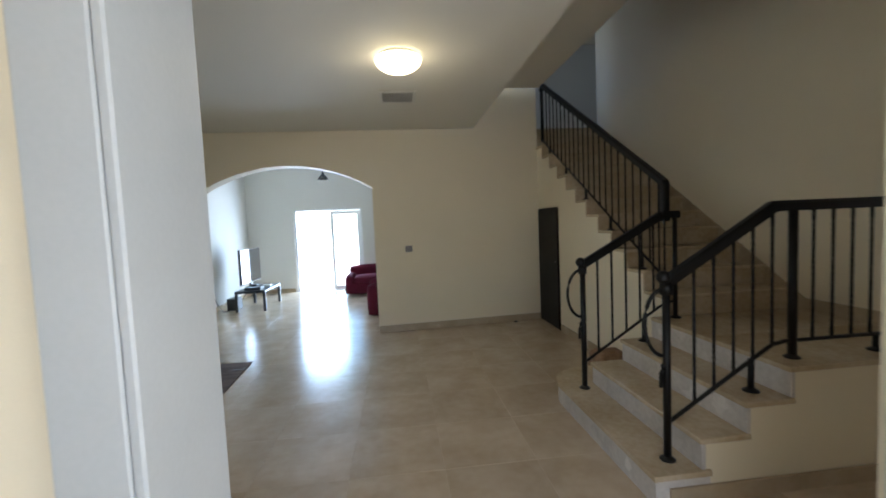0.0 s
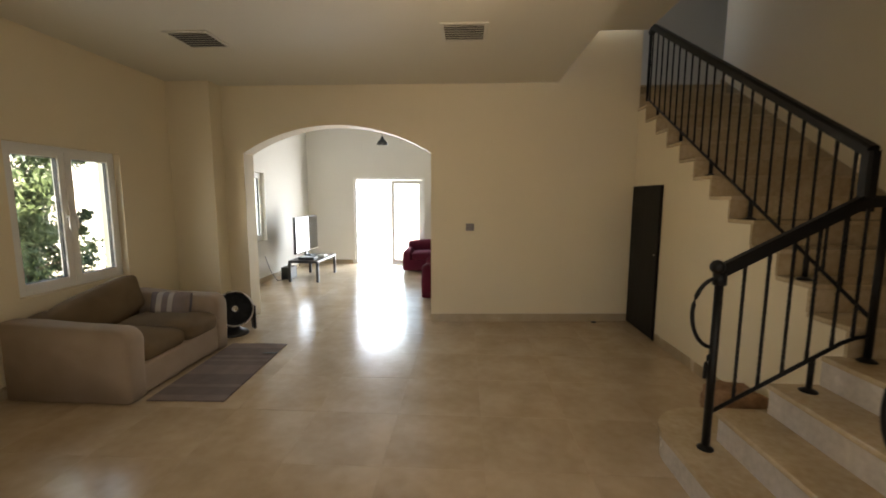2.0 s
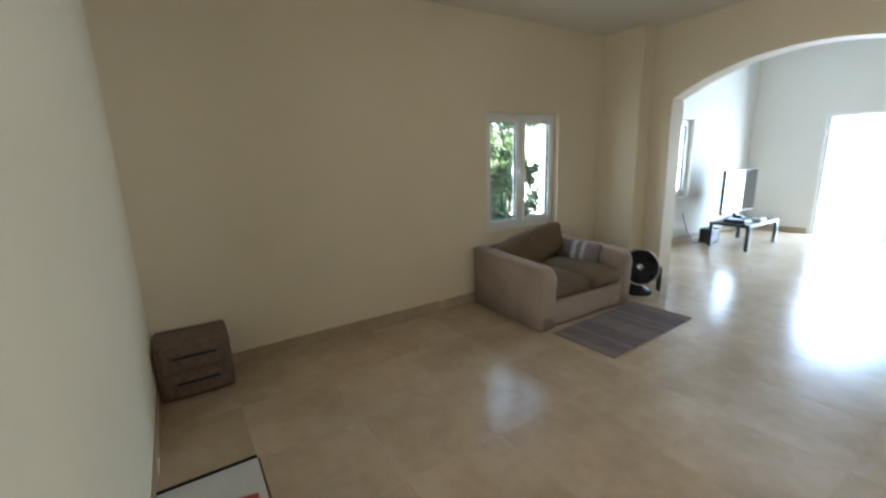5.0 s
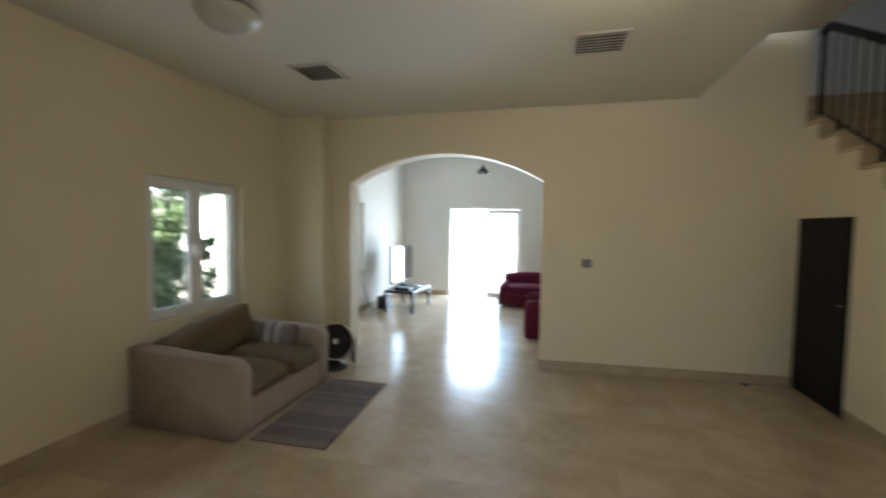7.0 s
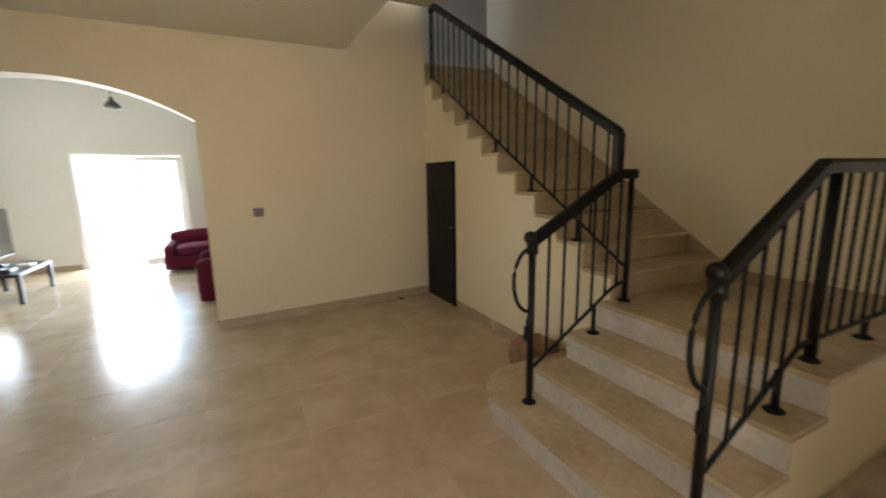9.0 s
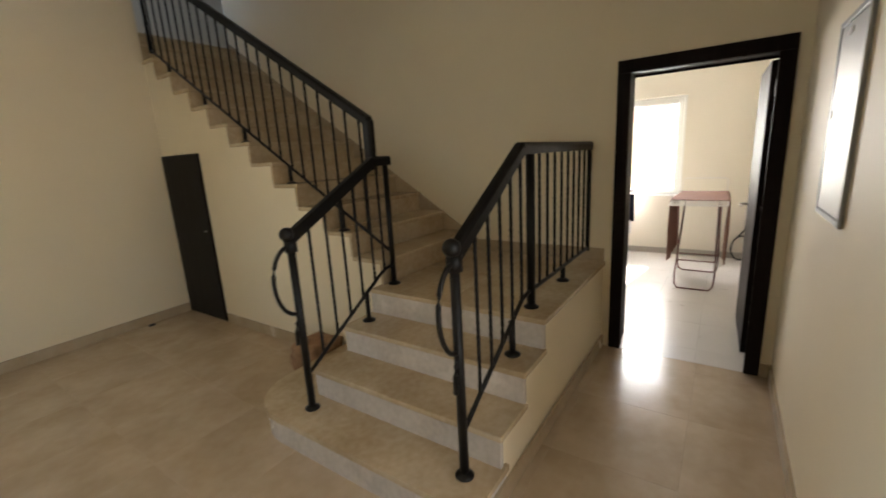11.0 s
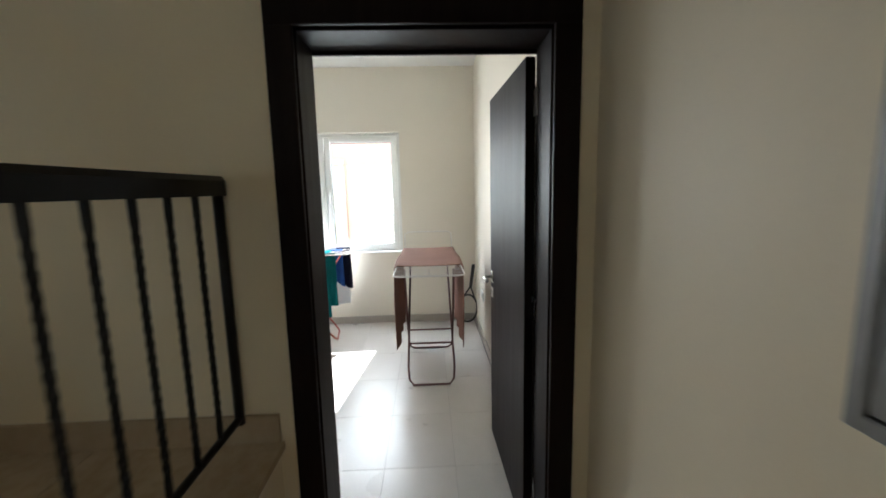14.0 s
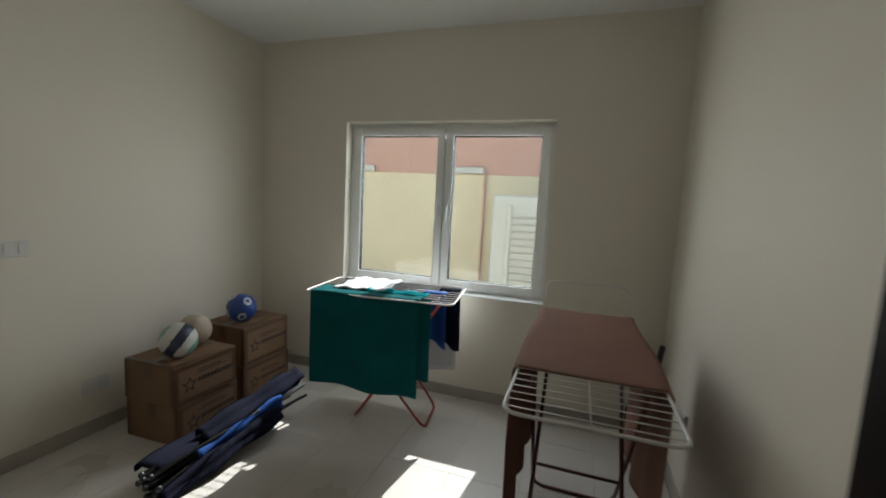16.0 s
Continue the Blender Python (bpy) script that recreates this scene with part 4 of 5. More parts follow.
while ys < 0.63:
    w = rr.choice((0.05, 0.09, 0.14, 0.2))
    y2 = min(ys + w, 0.63)
    bm = bmesh.new()
    add_box(bm, -0.30 + 0.012 * (ys + 0.63), 0.30, ys, y2, 0.0015, 0.011, m=rm)
    adopt(finish(bm, "band", (GREY_FAB, GREY_FAB2)[k % 2]), rug)
    ys, k = y2, k + 1
bm = bmesh.new()
add_box(bm, 0.16, 0.31, 0.34, 0.375, 0.011, 0.014, m=rm)
adopt(finish(bm, "dark_stripe", BLACK_PLASTIC), rug)

# ---- hall: floor fan ----
fan = holder("floor_fan", -2.22, 5.62, 0, "round black floor fan tilted upwards", "fan")
fm = Matrix.Translation((-2.22, 5.60, 0.285)) @ Matrix.Rotation(radians(48), 4, 'Z') @ Matrix.Rotation(radians(68), 4, 'X')


def fan_lathe(name, mat, prof, sides=36):
    bm = bmesh.new()
    add_lathe(bm, prof, (0, 0, 0), sides)
    bmesh.ops.transform(bm, matrix=fm, verts=bm.verts)
    bmesh.ops.remove_doubles(bm, verts=bm.verts, dist=1e-5)
    return adopt(finish(bm, name, mat, smooth=True), fan)


R = 0.205
fan_lathe("housing", BLACK_PLASTIC, [(0.0, -0.12), (0.10, -0.11), (0.17, -0.06), (R, 0.0), (R, 0.05), (R - 0.012, 0.055), (R - 0.015, 0.0), (0.15, -0.05), (0.0, -0.08)])
fan_lathe("rim", CHROME, [(R - 0.014, 0.052), (R + 0.001, 0.052), (R + 0.003, 0.060), (R - 0.012, 0.062), (R - 0.014, 0.052)])
bm = bmesh.new()
for i in range(1, 9):
    q = 0.02 + (R - 0.03) * i / 9
    add_tube(bm, [(q * math.cos(2 * math.pi * k / 32), q * math.sin(2 * math.pi * k / 32), 0.056) for k in range(33)], 0.0022, 5, cap=False)
for i in range(16):
    a = 2 * math.pi * i / 16
    add_tube(bm, [(0.03 * math.cos(a), 0.03 * math.sin(a), 0.055), ((R - 0.01) * math.cos(a), (R - 0.01) * math.sin(a), 0.055)], 0.0022, 5)
bmesh.ops.transform(bm, matrix=fm, verts=bm.verts)
adopt(finish(bm, "grille", BLACK_PLASTIC, smooth=True), fan)
bm = bmesh.new()
for i in range(5):
    a = 2 * math.pi * i / 5
    add_box(bm, 0.04, 0.175, -0.045, 0.045, -0.004, 0.0, m=fm @ Matrix.Rotation(a, 4, 'Z') @ Matrix.Rotation(radians(28), 4, 'X'))
adopt(finish(bm, "blades", BLACK_PLASTIC), fan)
fan_lathe("hub", CHROME, [(0.0, 0.066), (0.03, 0.064), (0.036, 0.058), (0.036, 0.05), (0.0, 0.05)], 20)
adopt(lathe("base", BLACK_PLASTIC, [(0.0, 0.0), (0.15, 0.0), (0.155, 0.015), (0.14, 0.035), (0.08, 0.06), (0.06, 0.10), (0.0, 0.12)], (-2.22, 5.60, 0.0)), fan)
for xa in (-2.455, -2.015):
    adopt(boxes("yoke", BLACK_PLASTIC, [(xa, xa + 0.03, 5.56, 5.64, 0.02, 0.30)], bevel=0.006, m=Matrix.Translation((-2.22, 5.6, 0)) @ Matrix.Rotation(radians(48), 4, 'Z') @ Matrix.Translation((2.22, -5.6, 0))), fan)

# ---- hall: drawers, cardboard box with books, stone block ----
dr = holder("wicker_drawers", -2.93, 1.2, 0, "low brown woven drawer chest against the wall", "drawers")
adopt(boxes("body", WICKER, [(-3.11, -2.78, 0.98 + 0.12, 1.55, 0.0, 0.40)], bevel=0.02, seg=3), dr)
for z0 in (0.03, 0.215):
    d = adopt(boxes("drawer", WICKER, [(-2.79, -2.755, 1.13, 1.53, z0, z0 + 0.165)], bevel=0.012, seg=2), dr)
    adopt(boxes("drawer_pull", BLACK_PLASTIC, [(-2.756, -2.745, 1.20, 1.46, z0 + 0.085, z0 + 0.105)], bevel=0.003), dr)

cb = holder("open_cardboard_box", -1.22, 1.37, 0, "open cardboard box holding books and a white board", "box")
CX0, CX1, CY0, CY1, CH = -1.53, -0.92, 1.12, 1.525, 0.24
adopt(boxes("carton", CARD, [(CX0, CX1, CY0, CY0 + 0.006, 0, CH), (CX0, CX1, CY1 - 0.006, CY1, 0, CH), (CX0, CX0 + 0.006, CY0 + 0.006, CY1 - 0.006, 0, CH), (CX1 - 0.006, CX1, CY0 + 0.006, CY1 - 0.006, 0, CH), (CX0 + 0.006, CX1 - 0.006, CY0 + 0.006, CY1 - 0.006, 0.0, 0.006)]), cb)
adopt(boxes("flap", CARD, [(0.0, 0.13, CY0, CY1, 0, 0.004)], m=Matrix.Translation((CX1, 0, CH)) @ Matrix.Rotation(radians(62), 4, 'Y')), cb)
adopt(boxes("inner_flap", CARD, [(-0.14, 0.0, CY0 + 0.01, CY1 - 0.01, -0.004, 0)], m=Matrix.Translation((CX1 - 0.006, 0, CH)) @ Matrix.Rotation(radians(-28), 4, 'Y')), cb)
wb = holder("white_board", -1.36, 1.32, 0.2, "white board with a dark edge in the cardboard box", "board")
wm = Matrix.Translation((-1.52, 1.13, 0.246)) @ Matrix.Rotation(radians(4), 4, 'Y')
adopt(boxes("panel", PICTURE_WHITE, [(0.0, 0.32, 0.0, 0.385, -0.004, 0.004)], m=wm), wb)
adopt(boxes("edge_strip", CUPBOARD, [(-0.012, 0.0, 0.0, 0.385, -0.02, 0.012)], m=wm), wb)
for i, (mt, mt2, dx, dy, dz, ang, lab) in enumerate(((BOOK_TEAL, BOOK_RED, -1.13, 1.30, 0.205, 86, "teal game box with a red label"), (BOOK_RED, BOOK_YELLOW, -1.22, 1.31, 0.25, 78, "red illustrated book with a yellow patch"))):
    bk = holder("book", dx, dy, dz, lab + ", lying in the carton", "book")
    m = Matrix.Translation((dx, dy, dz)) @ Matrix.Rotation(radians(ang), 4, 'Z')
    hw = 0.10 - 0.03 * i
    adopt(boxes("cover", mt, [(-0.16, 0.16, -hw, hw, 0.0, 0.045 - 0.01 * i)], bevel=0.003, m=m), bk)
    adopt(boxes("printed_patch", mt2, [(-0.06 - 0.07 * i, 0.02 - 0.07 * i, -0.07 + 0.02 * i, -0.02 + 0.02 * i, 0.0455 - 0.01 * i, 0.047 - 0.01 * i)], m=m), bk)
    adopt(boxes("printed_bar", (GREY_FAB, WHITE_CLOTH)[i], [(-0.12, 0.12, 0.02, 0.042, 0.0455 - 0.01 * i, 0.047 - 0.01 * i)], m=m), bk)

sb = holder("stone_block", 2.32, 3.98, 0, "rough brown stone block on the floor by the stairs", "stone")
rock = cushion("block", STONE_BROWN, 2.17, 2.46, 3.84, 4.11, 0.0, 0.24, sb, bulge=0.01, bevel=0.02, seed=21)
for v in rock.data.vertices:
    if v.co.z > 0.03:
        v.co += Vector((noise.noise(v.co * 9), noise.noise(v.co * 9 + Vector((5, 0, 0))), noise.noise(v.co * 9 + Vector((0, 7, 0))))) * 0.035
    v.co.z = max(v.co.z, 0.0)
bm = bmesh.new()
add_box(bm, 2.03, 2.09, 6.28, 6.31, 0.0, 0.022, bevel=0.006)
tagged(finish(bm, "door_stop", BLACK_PLASTIC), "small black rubber door stop on the floor", "door stop")

# ---- living room ----
tv = holder("television", -2.78, 9.23, 0.42, "flat black television reflecting the bright patio door", "television")
adopt(boxes("body", BLACK_PLASTIC, [(-2.79, -2.745, 8.66, 9.80, 0.50, 1.20)], bevel=0.006), tv)
adopt(boxes("screen", SCREEN, [(-2.746, -2.738, 8.675, 9.785, 0.525, 1.185)]), tv)
adopt(boxes("stand", BLACK_PLASTIC, [(-2.82, -2.68, 9.0, 9.46, 0.405, 0.425), (-2.785, -2.755, 9.17, 9.29, 0.42, 0.52)], bevel=0.004), tv)


def low_table(x0, x1, y0, y1, h, label):
    t = holder("coffee_table", (x0 + x1) / 2, (y0 + y1) / 2, 0, label, "table")
    adopt(boxes("top", BLACK_PLASTIC, [(x0, x1, y0, y1, h - 0.045, h)], bevel=0.006), t)
    for x in (x0, x1 - 0.05):
        for y in (y0, y1 - 0.05):
            adopt(boxes("leg", BLACK_PLASTIC, [(x, x + 0.05, y, y + 0.05, 0, h - 0.045)], bevel=0.004), t)
    return t


low_table(-2.85, -2.28, 8.52, 9.58, 0.405, "low black square-legged table carrying the television")
for i, (x, y, w, d, h, mt, lab) in enumerate(((-2.55, 8.75, 0.30, 0.24, 0.05, BLACK_PLASTIC, "black media box on the low table"), (-2.42, 9.15, 0.16, 0.22, 0.035, PLASTIC, "pale small device on the low table"), (-2.62, 8.95, 0.12, 0.10, 0.08, BLACK_PLASTIC, "small black speaker on the low table"))):
    tagged(boxes(("media_box", "router", "speaker")[i], mt, [(x - w / 2, x + w / 2, y - d / 2, y + d / 2, 0.405, 0.405 + h)], bevel=0.008, seg=2), lab, "electronics")
tagged(tubes("cable", BLACK_PLASTIC, [[(-3.27, 8.5, 0.5), (-3.2, 8.55, 0.2), (-3.1, 8.6, 0.012), (-3.0, 8.8, 0.012), (-3.05, 9.0, 0.012), (-2.9, 9.15, 0.2), (-2.8, 9.2, 0.43)]], 0.006), "black power cables trailing to the wall", "cable")
tagged(boxes("subwoofer", BLACK_PLASTIC, [(-3.1, -2.9, 8.75, 9.05, 0.0, 0.24)], bevel=0.02, seg=2), "black subwoofer box on the floor", "speaker")


def red_sofa(x0, x1, y0, y1, label, seed, face):
    s = holder("red_sofa", (x0 + x1) / 2, (y0 + y1) / 2, 0, label, "sofa", "red sofas")
    cushion("base", RED, x0, x1, y0, y1, 0.03, 0.28, s, bulge=0, bevel=0.04, seed=seed)
    if face == 'x':
        cushion("armrest", RED, x0, x1, y0, y0 + 0.2, 0.05, 0.56, s, bevel=0.07, seed=seed + 1)
        cushion("armrest", RED, x0, x1, y1 - 0.2, y1, 0.05, 0.56, s, bevel=0.07, seed=seed + 2)
        cushion("backrest", RED, x1 - 0.25, x1, y0 + 0.2, y1 - 0.2, 0.2, 0.72, s, bevel=0.08, seed=seed + 3)
        cushion("seat_cushion", RED, x0, x1 - 0.24, y0 + 0.2, y1 - 0.2, 0.26, 0.42, s, bevel=0.05, seed=seed + 4)
    else:
        cushion("armrest", RED, x0, x0 + 0.2, y0, y1, 0.05, 0.45, s, bevel=0.07, seed=seed + 1)
        cushion("armrest", RED, x1 - 0.2, x1, y0, y1, 0.05, 0.45, s, bevel=0.07, seed=seed + 2)
        cushion("backrest", RED, x0 + 0.05, x1 - 0.05, y1 - 0.25, y1, 0.2, 0.62, s, bevel=0.08, seed=seed + 3)
        cushion("seat_cushion", RED, x0 + 0.2, x1 - 0.2, y0, y1 - 0.24, 0.26, 0.42, s, bevel=0.05, seed=seed + 4)
    return s


red_sofa(-0.90, 0.9, 9.7, 10.55, "dark red fabric sofa by the patio door", 31, 'y')
red_sofa(-0.24, 0.65, 7.3, 8.25, "dark red fabric armchair in the living room", 41, 'x')


# ---- utility room: clothes racks ----
def rack_top(parent, m, L, W, z, bars, rail=0.006):
    bm = bmesh.new()
    c = 0.05
    loop = []
    for (cx, cy, a0) in ((L / 2 - c, W / 2 - c, 0), (-L / 2 + c, W / 2 - c, 90), (-L / 2 + c, -W / 2 + c, 180), (L / 2 - c, -W / 2 + c, 270)):
        for k in range(5):
            a = radians(a0 + 90 * k / 4)
            loop.append(m @ Vector((cx + c * math.cos(a), cy + c * math.sin(a), z)))
    loop.append(loop[0])
    add_tube(bm, loop, rail, 8, cap=False)
    adopt(finish(bm, "rim", WIRE, smooth=True), parent)
    bm = bmesh.new()
    for i in range(bars):
        y = -W / 2 + W * (i + 1) / (bars + 1)
        add_tube(bm, [m @ Vector((-L / 2, y, z)), m @ Vector((L / 2, y, z))], 0.0028, 6)
    o = adopt(finish(bm, "wires", WIRE, smooth=True), parent)
    return o


def u_leg(parent, m, p0, p1, foot0, foot1, mat):
    """A tube bent into a U: down one side, across the floor, and up the other."""
    a, b, c, d = (Vector(p) for p in (p0, foot0, foot1, p1))
    e = 0.12
    pts = [a, b.lerp(a, e), b.lerp(a, e * 0.3).lerp(c, 0.03), b.lerp(c, 0.12), c.lerp(b, 0.12), c.lerp(d, e * 0.3).lerp(b, 0.03), c.lerp(d, e), d]
    return adopt(tubes("leg", mat, [[m @ p for p in pts]], 0.009, sides=8), parent)


r2 = holder("drying_rack", 5.85, 1.67, 0, "folding clothes rack covered by a brown-mauve sheet", "clothes rack", "clothes racks")
m2 = Matrix.Translation((5.83, 1.675, 0))
rack_top(r2, m2, 1.34, 0.50, 0.955, 1)
bm = bmesh.new()
for i in range(24):
    x = -0.625 + 0.052 * i
    add_tube(bm, [m2 @ Vector((x, -0.25, 0.955)), m2 @ Vector((x, 0.25, 0.955))], 0.0021, 6)
adopt(finish(bm, "cross_wires", WIRE, smooth=True), r2)
adopt(tubes("raised_wing", WIRE, [[m2 @ Vector(p) for p in ((0.66, 0.235, 0.955), (0.74, 0.235, 1.10), (0.745, 0.20, 1.12), (0.745, -0.20, 1.12), (0.74, -0.235, 1.10), (0.66, -0.235, 0.955))]], 0.005), r2)
u_leg(r2, m2, (-0.35, 0.19, 0.94), (-0.35, -0.19, 0.94), (0.42, 0.21, 0.009), (0.42, -0.21, 0.009), BROWN_TUBE)
u_leg(r2, m2, (0.42, 0.17, 0.94), (0.42, -0.17, 0.94), (-0.36, 0.19, 0.009), (-0.36, -0.19, 0.009), BROWN_TUBE)
for xb, yb in ((0.2, 0.20), (-0.14, 0.18)):
    adopt(tubes("crossbar", BROWN_TUBE, [[m2 @ Vector((xb, yb, 0.27)), m2 @ Vector((xb, -yb, 0.27))]], 0.008), r2)
sheet = holder("bed_sheet", 5.95, 1.67, 0.96, "brown-mauve sheet draped over the clothes rack", "sheet")


def sheet_at(u, v):
    x = 5.49 + 1.0 * u
    s = (v - 0.5) * 1.86
    half = 0.262
    if abs(s) < half:
        y, z = s, 0.972 - 0.003 * math.cos(s / half * 1.57) * (1 + math.sin(u * 7))
    else:
        d = abs(s) - half
        wav = 0.014 * math.sin(u * 21 + (2 if s > 0 else 0)) * min(1, d / 0.3)
        y = math.copysign(half + 0.008 - 0.02 * d + wav, s)
        z = 0.966 - d + 0.02 * math.sin(u * 5)
        x += 0.02 * d * math.sin(u * 9)
    return (x, 1.675 + y, z)


drape("sheet", MAUVE, sheet_at, 44, 60, sheet)

r1 = holder("drying_rack", 6.54, 2.96, 0, "folding clothes rack with red legs, hung with laundry", "clothes rack", "clothes racks")
m1 = Matrix.Translation((6.54, 2.955, 0)) @ Matrix.Rotation(radians(97), 4, 'Z')
rack_top(r1, m1, 0.98, 0.54, 0.945, 8)
u_leg(r1, m1, (0.36, 0.21, 0.93), (0.36, -0.21, 0.93), (-0.30, 0.06, 0.009), (-0.30, -0.30, 0.009), RED_TUBE)
u_leg(r1, m1, (-0.40, 0.19, 0.93), (-0.40, -0.19, 0.93), (0.22, 0.05, 0.009), (0.22, -0.27, 0.009), RED_TUBE)
tw = holder("towel", 6.3, 3.0, 0.95, "large teal towel hanging over the clothes rack", "towel")


def towel_at(u, v):
    x = 0.44 - 0.72 * u
    top = 0.20
    s = v * 0.80
    if s < top:
        y, z = 0.07 + s, 0.957
    else:
        d = s - top
        y = 0.278 + 0.012 * math.sin(u * 12 + 1) * min(1, d * 2.5) + 0.02 * d
        z = 0.957 - d - 0.03 * u + 0.008 * math.sin(u * 8)
        x -= 0.02 * d
    return m1 @ Vector((x, y, z))


drape("towel", TEAL, towel_at, 30, 36, tw, 0.006)
tw2 = holder("towel", 6.35, 2.7, 0.95, "folded teal cloth hanging beside the towel", "towel")


def towel2_at(u, v):
    x = -0.255 - 0.10 * u
    d = v * 0.52
    return m1 @ Vector((x, 0.25 + 0.01 * math.sin(u * 7 + d * 4), 0.96 - d))


drape("cloth", TEAL, towel2_at, 8, 20, tw2, 0.006)


def hung(name, mat, label, x0, x1, y, length, seed):
    h = holder(name, 6.7, 2.6, 0.95, label, "laundry")

    def fn(u, v):
        x = x0 + (x1 - x0) * u
        s = v * (length + 0.12)
        if s < 0.06:
            return m1 @ Vector((x, y - 0.03 + s, 0.955))
        d = s - 0.06
        return m1 @ Vector((x - 0.03 * d, y + 0.03 + 0.015 * math.sin(u * 8 + seed) * min(1, d * 4), 0.955 - d * (1 - 0.1 * math.sin(u * 3 + seed))))
    drape("cloth", mat, fn, 14, 18, h, 0.005)


hung("blue_shirt", BLUE, "bright blue shirt hanging on the clothes rack", -0.24, -0.40, -0.02, 0.30, 1)
wsh = holder("bed_sheet", 6.8, 2.95, 0.95, "white sheet hanging on the window side of the rack", "sheet")


def white_at(u, v):
    x = 0.46 - 0.90 * u
    d = v * (0.66 + 0.03 * math.sin(u * 4))
    return m1 @ Vector((x, -0.282 - 0.012 * math.sin(u * 16) * min(1, d * 3), 0.955 - d))


drape("sheet", WHITE_CLOTH, white_at, 30, 18, wsh, 0.004)
hung("navy_trousers", NAVY, "dark navy trousers hanging on the clothes rack", -0.32, -0.47, -0.17, 0.34, 2)


def laid(name, mat, label, x0, x1, y0, y1, z, seed):
    h = holder(name, 6.5, 3.0, z, label, "laundry")

    def fn(u, v):
        return m1 @ Vector((x0 + (x1 - x0) * u, y0 + (y1 - y0) * v, z + 0.006 * math.sin(u * 17 + seed) + 0.006 * math.cos(v * 13 + seed)))
    drape("cloth", mat, fn, 20, 16, h, 0.006)


laid("white_shirt", WHITE_CLOTH, "white cotton shirt laid on the rack", -0.02, 0.34, -0.22, 0.16, 0.962, 1)
laid("dark_cloth", NAVY, "navy cloth laid on the rack", -0.36, -0.06, -0.18, 0.10, 0.932, 4)
laid("turquoise_cloth", CYAN, "turquoise cloth on the rack", -0.30, 0.10, 0.10, 0.17, 0.968, 3)


# ---- utility room: boxes, balls, folded chairs, racket ----
def carton(x0, x1, y0, y1, z0, z1, label, printed=True, ang=0.0):
    c = holder("cardboard_box", (x0 + x1) / 2, (y0 + y1) / 2, z0, label, "box", "cardboard boxes")
    m = Matrix.Translation(((x0 + x1) / 2, (y0 + y1) / 2, 0)) @ Matrix.Rotation(radians(ang), 4, 'Z')
    w, d = (x1 - x0) / 2, (y1 - y0) / 2
    adopt(boxes("carton", CARD, [(-w, w, -d, d, z0 + 0.001, z1)], bevel=0.006, seg=2, m=m), c)
    adopt(boxes("lid_flap", CARD, [(-w + 0.004, w - 0.004, -d + 0.004, -0.002, z1, z1 + 0.004), (-w + 0.004, w - 0.004, 0.002, d - 0.004, z1, z1 + 0.004)], m=m), c)
    adopt(boxes("tape", TAPE, [(-w - 0.0015, -w + 0.0005, -0.03, 0.03, z1 - 0.09, z1), (-w, w, -0.03, 0.03, z1 + 0.0045, z1 + 0.0055)], m=m), c)
    k, p = 0.032, 0.0012
    edges = [(-w, w, -d - p, -d + p, z1 - k, z1 - 0.004), (-w, w, -d - p, -d + p, z0 + 0.004, z0 + k)]
    edges += [(a, b, -d - p, -d + p, z0 + k, z1 - k) for a, b in ((-w + 0.004, -w + k), (w - k, w - 0.004))]
    edges += [(-w - p, -w + p, a, b, z0 + 0.004, z1 - 0.004) for a, b in ((-d + 0.004, -d + k), (d - k, d - 0.004))]
    edges += [(-w + 0.004, w - 0.004, -d + 0.004, -d + k, z1 + 0.0035, z1 + 0.0048), (-w + 0.004, -w + k, -d + k, d - 0.004, z1 + 0.0035, z1 + 0.0048)]
    adopt(boxes("edge_tape", TAPE, edges, m=m), c)
    if printed:
        zc = (z0 + z1) / 2
        bm = bmesh.new()
        pts = []
        for k in range(10):
            a = math.pi / 2 + 2 * math.pi * k / 10
            q = 0.055 if k % 2 == 0 else 0.024
            pts.append((q * math.cos(a), q * math.sin(a)))
        outer_ring = [bm.verts.new(m @ Vector((-w * 0.55 + px, -d - 0.0015, zc - 0.01 + pz))) for px, pz in pts]
        inner_ring = [bm.verts.new(m @ Vector((-w * 0.55 + px * 0.62, -d - 0.0015, zc - 0.01 + pz * 0.62))) for px, pz in pts]
        for k in range(10):
            bm.faces.new((outer_ring[k], outer_ring[(k + 1) % 10], inner_ring[(k + 1) % 10], inner_ring[k]))
        adopt(finish(bm, "star_mark", INK), c)
        items, x = [], -w * 0.28
        rb = random.Random(int(z0 * 100) + int(x0 * 10))
        while x < w * 0.86:
            q = rb.uniform(0.010, 0.020)
            items.append((x, x + q, -d - 0.002, -d - 0.001, zc - 0.012, zc + 0.016))
            x += q + 0.007
        adopt(boxes("print_bars", INK, items, m=m), c)
        adopt(boxes("small_print", INK, [(-w * 0.3, w * 0.45, -d - 0.002, -d - 0.001, zc + 0.062, zc + 0.067), (-w * 0.3, w * 0.6, -d - 0.002, -d - 0.001, zc + 0.046, zc + 0.051)], m=m), c)
    return c


carton(5.735, 6.20, 3.945, 4.36, 0.0, 0.246, "brown cardboard box with dark printing on the floor", True, 2)
carton(5.72, 6.185, 3.94, 4.35, 0.252, 0.50, "brown cardboard box with a star mark, stacked", True, 0)
carton(6.33, 6.80, 4.0, 4.42, 0.0, 0.272, "brown cardboard box with a printed star in the corner", True, -2)
carton(6.325, 6.79, 4.005, 4.42, 0.278, 0.56, "brown cardboard box with a star mark near the corner", True, 0)


